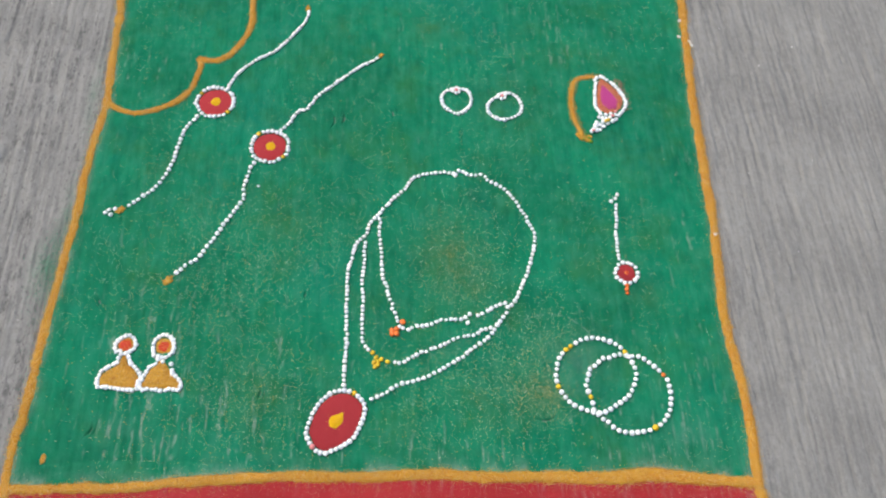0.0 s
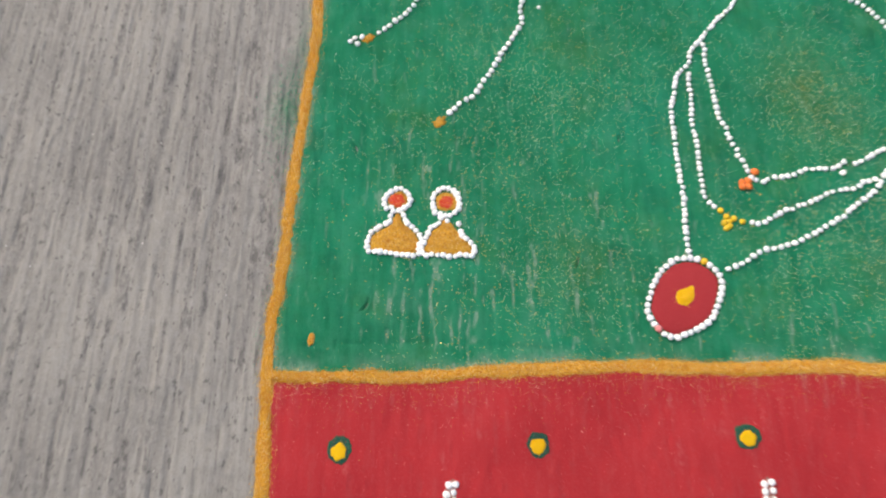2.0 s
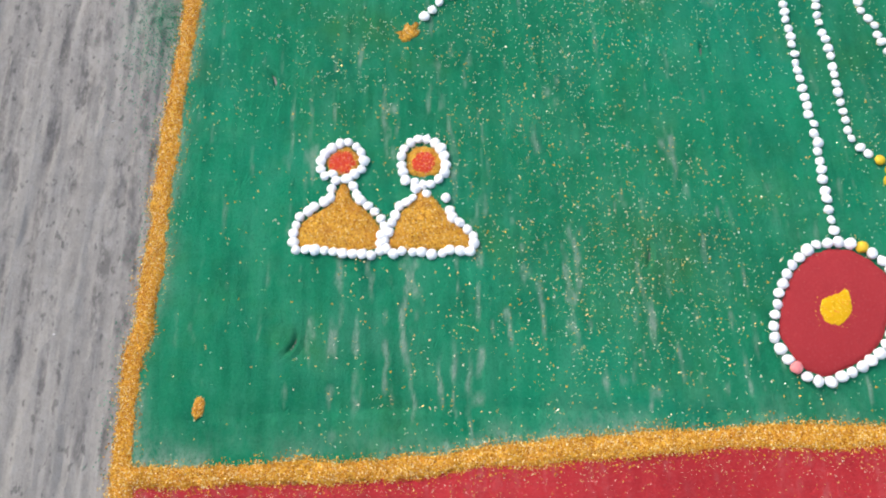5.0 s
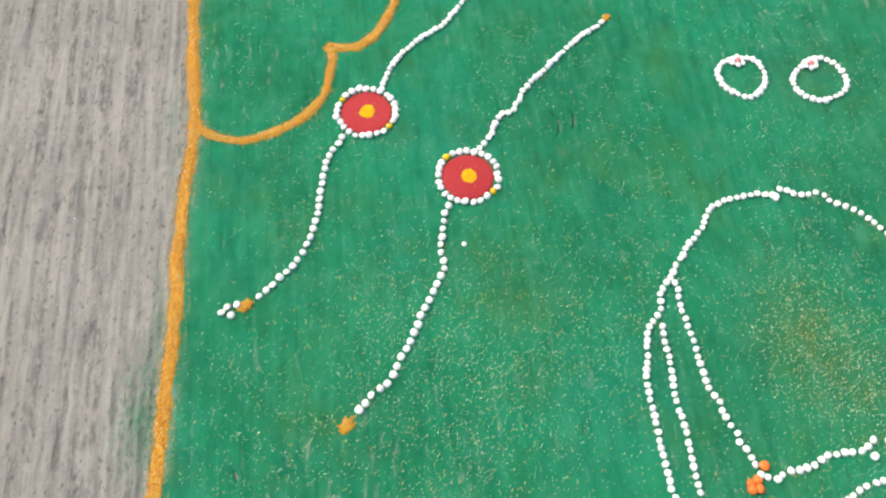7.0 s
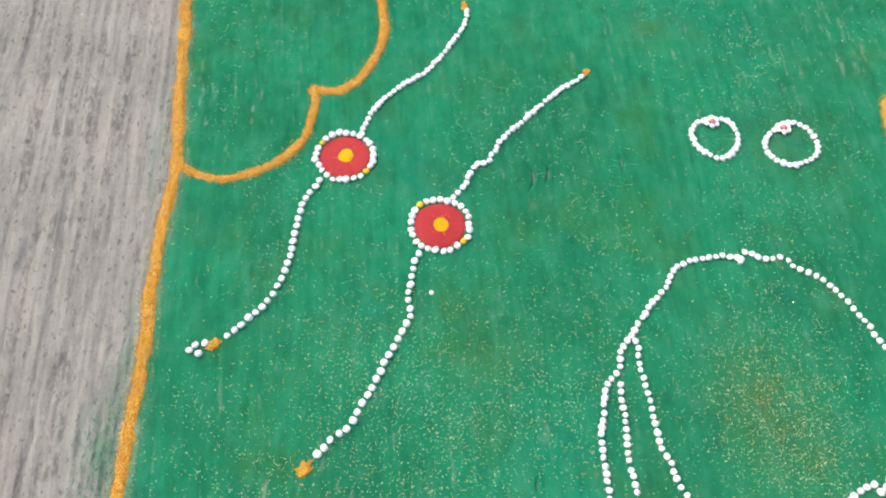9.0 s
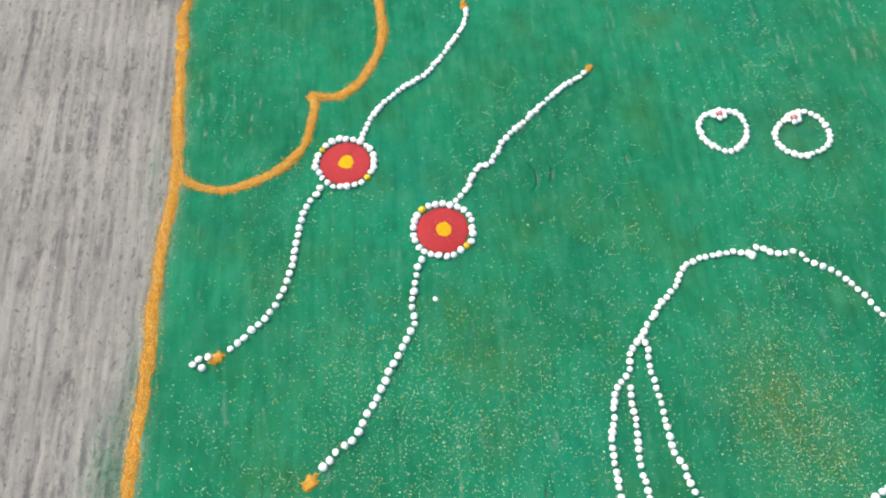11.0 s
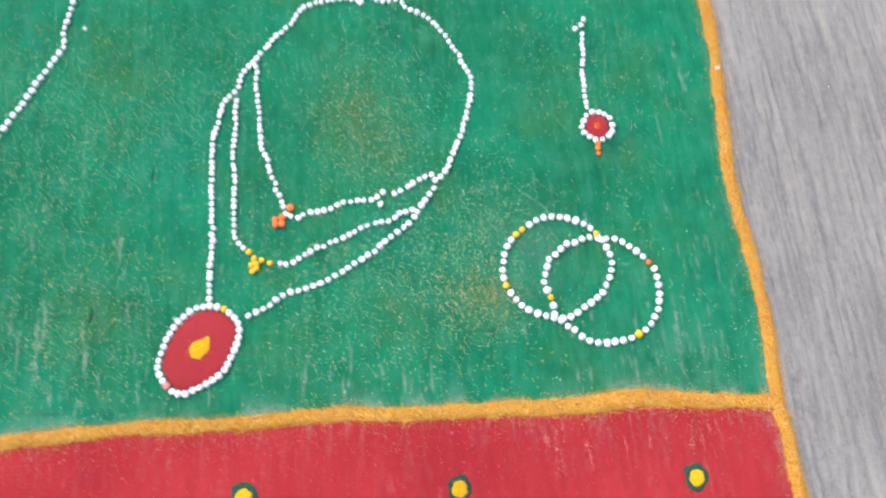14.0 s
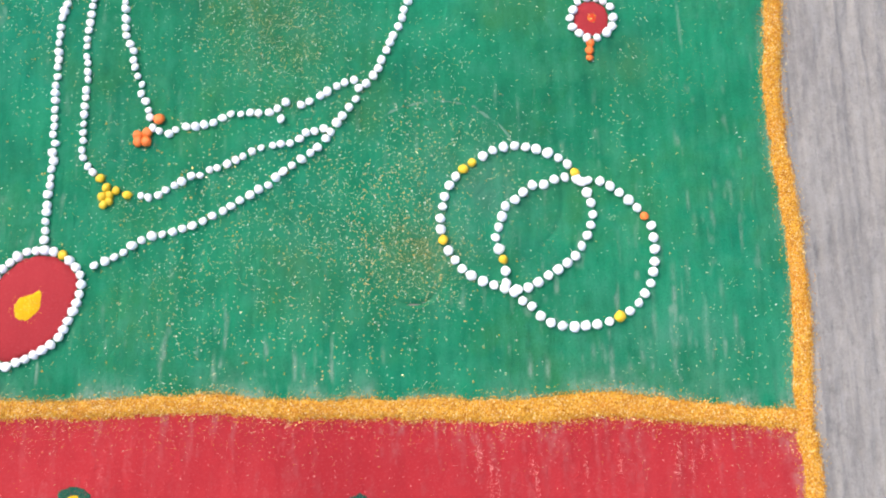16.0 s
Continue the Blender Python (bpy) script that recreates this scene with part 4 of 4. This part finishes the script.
left_stud = ear_stud([(103.8, 146.9), (108.7, 149.9), (111.7, 152.9), (112.7, 157.8), (110.6, 163.8), (107.6, 166.8), (103.6, 168.8), (99.7, 167.9), (94.7, 164.9), (90.8, 160.9), (89.8, 154), (92.8, 149), (96.8, 150)], (101.7, 157.9), 8.5, 0.84,
                     [(98.8, 145.9), (95.8, 140), (94.8, 134.9), (89.8, 132.9), (84.8, 129.9), (79.7, 125.9), (77.7, 120.9), (76.6, 114.8), (78.5, 107.8), (84.6, 107.8), (94.5, 106.7), (105.5, 104.7), (116.4, 103.6), (121.4, 105.6), (121.4, 112.7), (123.5, 118.7), (120.6, 124.8), (114.6, 130.8), (109.7, 135.9), (107.7, 141.9), (104.8, 146.9)],
                     [(101.8, 145.9), (104.8, 140.9), (106.7, 134.9), (113.6, 128.8), (118.6, 121.8), (120.5, 114.7), (118.4, 107.7), (101.5, 107.7), (81.6, 109.8), (79.7, 117.8), (84.7, 125.9), (94.8, 131.9), (98.8, 138.9)],
                     "ear stud with gold bell and vermilion head, outlined in beads")
ear_stud([(144.2, 141.6), (140.3, 143.6), (135.4, 144.7), (133.4, 149.7), (132.4, 156.7), (134.3, 163.6), (139.2, 167.5), (145, 169.5), (150, 167.4), (153.9, 162.4), (156, 155.4), (156, 149.5), (152.1, 144.5), (148.2, 141.6)], (145.2, 155.6), 9.5, 0.72,
         [(140.3, 139.6), (139.3, 135.6), (136.4, 132.7), (131.4, 129.7), (128.4, 122.7), (126.4, 117.7), (124.4, 111.7), (125.3, 104.6), (136.2, 104.5), (150, 102.4), (157.9, 104.4), (167.8, 103.3), (168.8, 111.3), (162.9, 118.4), (159, 121.4), (157, 126.5)],
         [(143.3, 138.6), (149.1, 134.5), (155, 125.5), (160.9, 118.4), (166.8, 110.3), (165.8, 106.3), (146.1, 105.5), (128.3, 107.6), (129.4, 117.7), (133.4, 126.7), (140.3, 133.6)],
         "ear stud with broad gold bell, one outline bead out of place")
for bx, by in [(155, 133.5), (145.2, 136.6)]:
    bead(bx, by, 5.4, left_stud)
smudge = base("powder_smudge", 33.5, 29.8, "small orange powder smudge on the green field", "rangoli powder")
mound("dab", blob_outline(33.5, 29.8, 2.8, 6, -0.1, wobble=0.15), 0.5, GOLD, smudge, "", rough=0.5, grains=3.0)

# ---- red band: dots and white spires ----
for dx, dy in [(61.6, -60.8), (215.7, -56.5), (377.3, -50.6), (541, -57.9), (726.6, -63.4)]:
    ob = base("dot_motif", dx, dy, "yellow powder dot with a dark green ring on the red band", "rangoli motif", "row of dots")
    ring = mound("ring", blob_outline(dx, dy, 10, 10.5, wobble=0.12), 0.7, DARK_GREEN, ob, "dark green powder ring", rough=0.7, grains=1.0, grain_mat=TEAL_GRAINS)
    mound("dot", blob_outline(dx, dy - 1, 6.3, 6.6, n=14, wobble=0.1), 0.9, YELLOW, ring, "bright yellow powder dot", lift=0.9)
for sx, sy, lean in [(149.5, -86.2, 0.10), (387.2, -83.7, 0.02), (591, -90, -0.18)]:
    ob = base("spire_motif", sx, sy - 30, "white beaded lamp spire over a gold dome on the red band", "rangoli motif", "row of lamps")
    mound("dome", blob_outline(sx - lean * 55 + 6, sy - 62, 30, 22, wobble=0.03), 1.6, GOLD, ob, "gold powder dome under the spire", grains=0.8)
    mound("dome_top", blob_outline(sx - lean * 55 + 4, sy - 62, 24, 17, wobble=0.03), 1.2, CHALK, ob, "cream powder filling of the dome", lift=1.2)
    mound("core", [(sx - 3.4, sy + 1), (sx + 3.4, sy + 1), (sx + 4.4 - lean * 24, sy - 24), (sx + 5.2 - lean * 46, sy - 46), (sx - 5.2 - lean * 46, sy - 46), (sx - 4.4 - lean * 24, sy - 24)], 0.7, PALE_RED, ob, "thin greyish powder between the beads", rough=0.8)
    for j in range(8):
        half, yy, xx = 3.0 + 0.28 * j, sy - 1 - j * 6.0, sx - lean * j * 6.0
        for side in (-1, 1):
            bead(xx + side * half + RNG.normal(0, 0.6), yy + side * 0.7 + RNG.normal(0, 0.7), 5.6, ob)
        if j > 2:
            bead(xx + RNG.normal(0, 0.5), yy + 2.6, 4.6, ob)

# ---- glitter and dust ----
def scatter(name, xy, size, material, label, lift=0.25):
    z = 1000 * powder_relief(xy[:, 0] / 1000, xy[:, 1] / 1000) + lift
    me = grain_mesh(name, np.concatenate([xy, z[:, None]], 1) / 1000, size, material)
    return tagged(new(name, me), label=label, category="glitter", kind="stuff")


def inside(xy, low, high):
    y = xy[:, 1] / 1000
    return (xy[:, 0] / 1000 > edge_x(LEFT_X, y) + 0.006) & (xy[:, 0] / 1000 < edge_x(RIGHT_X, y) - 0.006) & (xy[:, 1] > low) & (xy[:, 1] < high)


cand = np.stack([RNG.uniform(0, 840, 170000), RNG.uniform(8, 718, 170000)], 1)
dense = np.clip(vnoise(cand[:, 0] / 55, cand[:, 1] / 70) * 1.6 - 0.45, 0.07, 1) * (0.12 + 1.3 * np.clip(vnoise(cand[:, 0] / 7 + 40, cand[:, 1] / 7) - 0.35, 0, 1))
for px, py, rx, ry, k in [(479, 275, 45, 60, 1.2), (577, 90, 30, 30, 1.6), (520, 130, 70, 60, 0.55), (590, 165, 45, 30, 0.5), (250, 90, 60, 60, 0.6), (240, 250, 80, 60, 0.5), (430, 110, 40, 40, 0.5), (500, 240, 40, 40, 0.9), (230, 320, 120, 90, 0.3), (520, 120, 60, 50, 0.4)]:
    dense = dense + k * np.exp(-((cand[:, 0] - px) / rx) ** 2 - ((cand[:, 1] - py) / ry) ** 2)
keep = RNG.random(len(cand)) < dense * 0.64
scatter("gold_glitter", cand[keep & inside(cand, 8, 716)], 0.0005, GLITTER, "fine gold glitter dusted over the green powder")
flakes = np.concatenate([np.stack([RNG.normal(px, rx, n), RNG.normal(py, ry, n)], 1) for px, py, rx, ry, n in
                         [(140, 150, 60, 80, 1400), (240, 130, 70, 80, 1150), (230, 290, 75, 60, 800), (200, 60, 80, 40, 400), (470, 230, 70, 70, 450), (560, 105, 40, 45, 1100), (490, 105, 65, 50, 700), (200, 400, 120, 120, 250), (560, 420, 140, 140, 400), (400, 60, 90, 40, 350)]])
flakes = flakes[RNG.random(len(flakes)) < np.clip(vnoise(flakes[:, 0] / 9, flakes[:, 1] / 14 + 44) * 2.2 - 0.5, 0.08, 1)]
scatter("gold_flakes", flakes[inside(flakes, 8, 716)], 0.00068, FLAKES, "bright gold flakes sprinkled over the green powder")
patches = []
for px, py, rx, ry, count in [(478, 272, 28, 42, 3400), (577, 92, 15, 17, 2600), (500, 235, 26, 22, 900), (255, 92, 34, 30, 1300), (210, 150, 30, 40, 700), (600, 150, 16, 14, 500), (395, 150, 16, 40, 700), (713, 305, 14, 26, 500), (100, 395, 10, 8, 160), (410, 60, 30, 20, 500), (520, 470, 40, 40, 700), (120, 640, 22, 20, 300), (100, 400, 14, 16, 260), (160, 345, 16, 18, 260), (275, 330, 26, 30, 420), (330, 640, 20, 18, 260), (455, 640, 34, 26, 420), (640, 585, 40, 30, 420), (310, 300, 22, 30, 300), (330, 400, 30, 22, 300), (740, 205, 18, 14, 420)]:
    patches.append(np.stack([RNG.normal(px, rx, 2 * count), RNG.normal(py, ry, 2 * count)], 1))
cand = np.concatenate(patches)
cand = cand[RNG.random(len(cand)) < np.clip(vnoise(cand[:, 0] / 5, cand[:, 1] / 5 + 20) * 2 - 0.4, 0.1, 1)]
scatter("olive_dust", cand[inside(cand, 8, 716)], 0.00026, OLIVE_GRAINS, "olive and orange dust smudged into the green powder", lift=0.1)
cand = np.stack([RNG.uniform(0, 800, 1200), -RNG.exponential(45, 1200) - 8], 1)
streaks = [cand]
for _ in range(12):
    sx, sy, run = RNG.uniform(600, 796), -RNG.uniform(14, 48), RNG.uniform(5, 16)
    v = RNG.normal(0, run * 0.45, int(run * 5))
    streaks.append(np.stack([sx + LEAN * v + RNG.normal(0, 0.9, len(v)), sy + v], 1))
cand = np.concatenate(streaks)
scatter("pink_glitter", cand[inside(cand, -300, -6)], 0.0004, PINK_GRAINS, "pale pink specks over the crimson powder")
k = 7000
dy = np.concatenate([RNG.normal(258, 34, k // 2), RNG.uniform(-110, 715, k // 2)])
side = np.concatenate([np.abs(RNG.normal(0, 15, k // 2)), np.abs(RNG.normal(0, 5, k // 2))])
cand = np.stack([edge_x(LEFT_X, dy / 1000) * 1000 - 4 - side, dy], 1)
cand = cand[cand[:, 1] > 0]
zz = 1000 * ground_height(cand[:, 0] / 1000, cand[:, 1] / 1000) + 0.15
tagged(new("green_dust", grain_mesh("green_dust", np.concatenate([cand, zz[:, None]], 1) / 1000, 0.00045, GREEN_GRAINS)), label="green powder spilt onto the concrete", category="powder dust", kind="stuff")
mist = np.stack([RNG.normal(618, 34, 5000), RNG.normal(128, 38, 5000)], 1)
mist = mist[RNG.random(len(mist)) < np.clip(vnoise(mist[:, 0] / 6, mist[:, 1] / 16 + 60) * 2.4 - 0.8, 0.03, 1)]
scatter("pale_dust", mist[inside(mist, 4, 716)], 0.00031, PALE_GRAINS, "pale grey dust round the crossed bangles", lift=0.05)
# Gold specks shed from the thick line onto the red.
u = RNG.uniform(4, 796, 2600)
shed = np.stack([u, np.interp(u, BOTTOM_Y[:, 0], BOTTOM_Y[:, 1]) - 8 - RNG.exponential(9, 2600)], 1)
scatter("shed_gold", shed[inside(shed, -300, -4)], 0.00036, FLAKES, "gold specks shed onto the crimson powder")
cand = np.stack([RNG.uniform(-330, 1200, 90), RNG.uniform(-120, 760, 90)], 1)
cand = cand[(cand[:, 0] < -5) | (cand[:, 0] > 850)]
chips = grain_mesh("white_chips", np.concatenate([cand, np.full((len(cand), 1), 0.4)], 1) / 1000, 0.0011, CHALK)
tagged(new("white_chips", chips), label="tiny white crumbs lying on the concrete", category="crumbs", kind="stuff")


# ---- steel caps at the far corners ----
def steel_cap(x, y, radius):
    bm = bmesh.new()
    prof = [(0.0, 0.0), (0.82, 0.0), (0.95, 0.06), (1.0, 0.2), (1.0, 0.5), (0.96, 0.7), (0.8, 0.85), (0.62, 0.93), (0.4, 1.0), (0.2, 1.03), (0.0, 1.04)]
    seg = 28
    rows = []
    for r, h in prof:
        rows.append([bm.verts.new((radius * max(r, 0.001) * math.cos(2 * math.pi * i / seg), radius * max(r, 0.001) * math.sin(2 * math.pi * i / seg), radius * h)) for i in range(seg)])
    for a, b in zip(rows, rows[1:]):
        for i in range(seg):
            f = bm.faces.new((a[i], a[(i + 1) % seg], b[(i + 1) % seg], b[i]))
            f.smooth = True
    me = bpy.data.meshes.new("steel_cap")
    bm.to_mesh(me)
    bm.free()
    me.materials.append(STEEL)
    ob = new("steel_cap", me)
    ob.location = (x / 1000, y / 1000, -0.0003)
    return tagged(ob, label="dull round steel cap lying on the concrete", category="cap", group="steel caps")


steel_cap(-8, 744, 0.026)
steel_cap(874, 733, 0.017)


def paper_flake(x, y):
    """A small curled white flake beside the corner."""
    nx, ny = 9, 5
    verts, faces = [], []
    for j in range(ny):
        for i in range(nx):
            u, v = i / (nx - 1) - 0.5, j / (ny - 1) - 0.5
            verts.append(((x + 30 * u + 3 * v) / 1000, (y + (13 - 5 * abs(u)) * v + 1.5 * math.sin(5 * u)) / 1000, 0.0022 + 0.003 * u * u * 4 + 0.0012 * math.sin(9 * u + 4 * v) * v))
    for j in range(ny - 1):
        for i in range(nx - 1):
            k = j * nx + i
            faces.append((k, k + 1, k + nx + 1, k + nx))
    ob = new("paper_flake", mesh_from("paper_flake", verts, faces, CHALK))
    mod = ob.modifiers.new("thickness", "SOLIDIFY")
    mod.thickness = 0.0008
    return tagged(ob, label="small white paper flake lying by the gold corner", category="litter")


paper_flake(40, 736)
for fx, fy, lean in [(837, 620, -0.9), (839, 613, -1.2), (823, 629, -0.6), (829, 660, 0.4), (815, 299, 0.3)]:
    bm = bmesh.new()
    bmesh.ops.create_icosphere(bm, subdivisions=2, radius=0.0022)
    for v in bm.verts:
        v.co = Vector((v.co.x * 1.5, v.co.y * 0.8, v.co.z * 0.5)) * (1 + 0.7 * noise.noise(v.co * 700 + Vector((fx, fy, 0))))
    me = bpy.data.meshes.new("white_crumb")
    bm.to_mesh(me)
    bm.free()
    me.materials.append(CHALK)
    ob = new("white_crumb", me)
    ob.location, ob.rotation_euler = (fx / 1000, fy / 1000, 0.0020), (0, 0, lean)
    tagged(ob, label="small white crumb caught on the gold line", category="crumb", group="crumbs")


# ---- pale scratches beside the bangles ----
for points in ([(556, 180), (564, 185), (574, 188.5), (586, 191)], [(594, 191), (604, 190), (613, 187.5)], [(614, 188), (620, 183), (629, 176)], [(630, 176), (636, 168), (640, 158)], [(600, 128), (604, 119), (611, 113)]):
    powder_line("scratch", points, 1.4, 0.12, PALE_POWDER, "thin pale scratch curved through the green powder", "scratch", grains=0, lift=0.9)
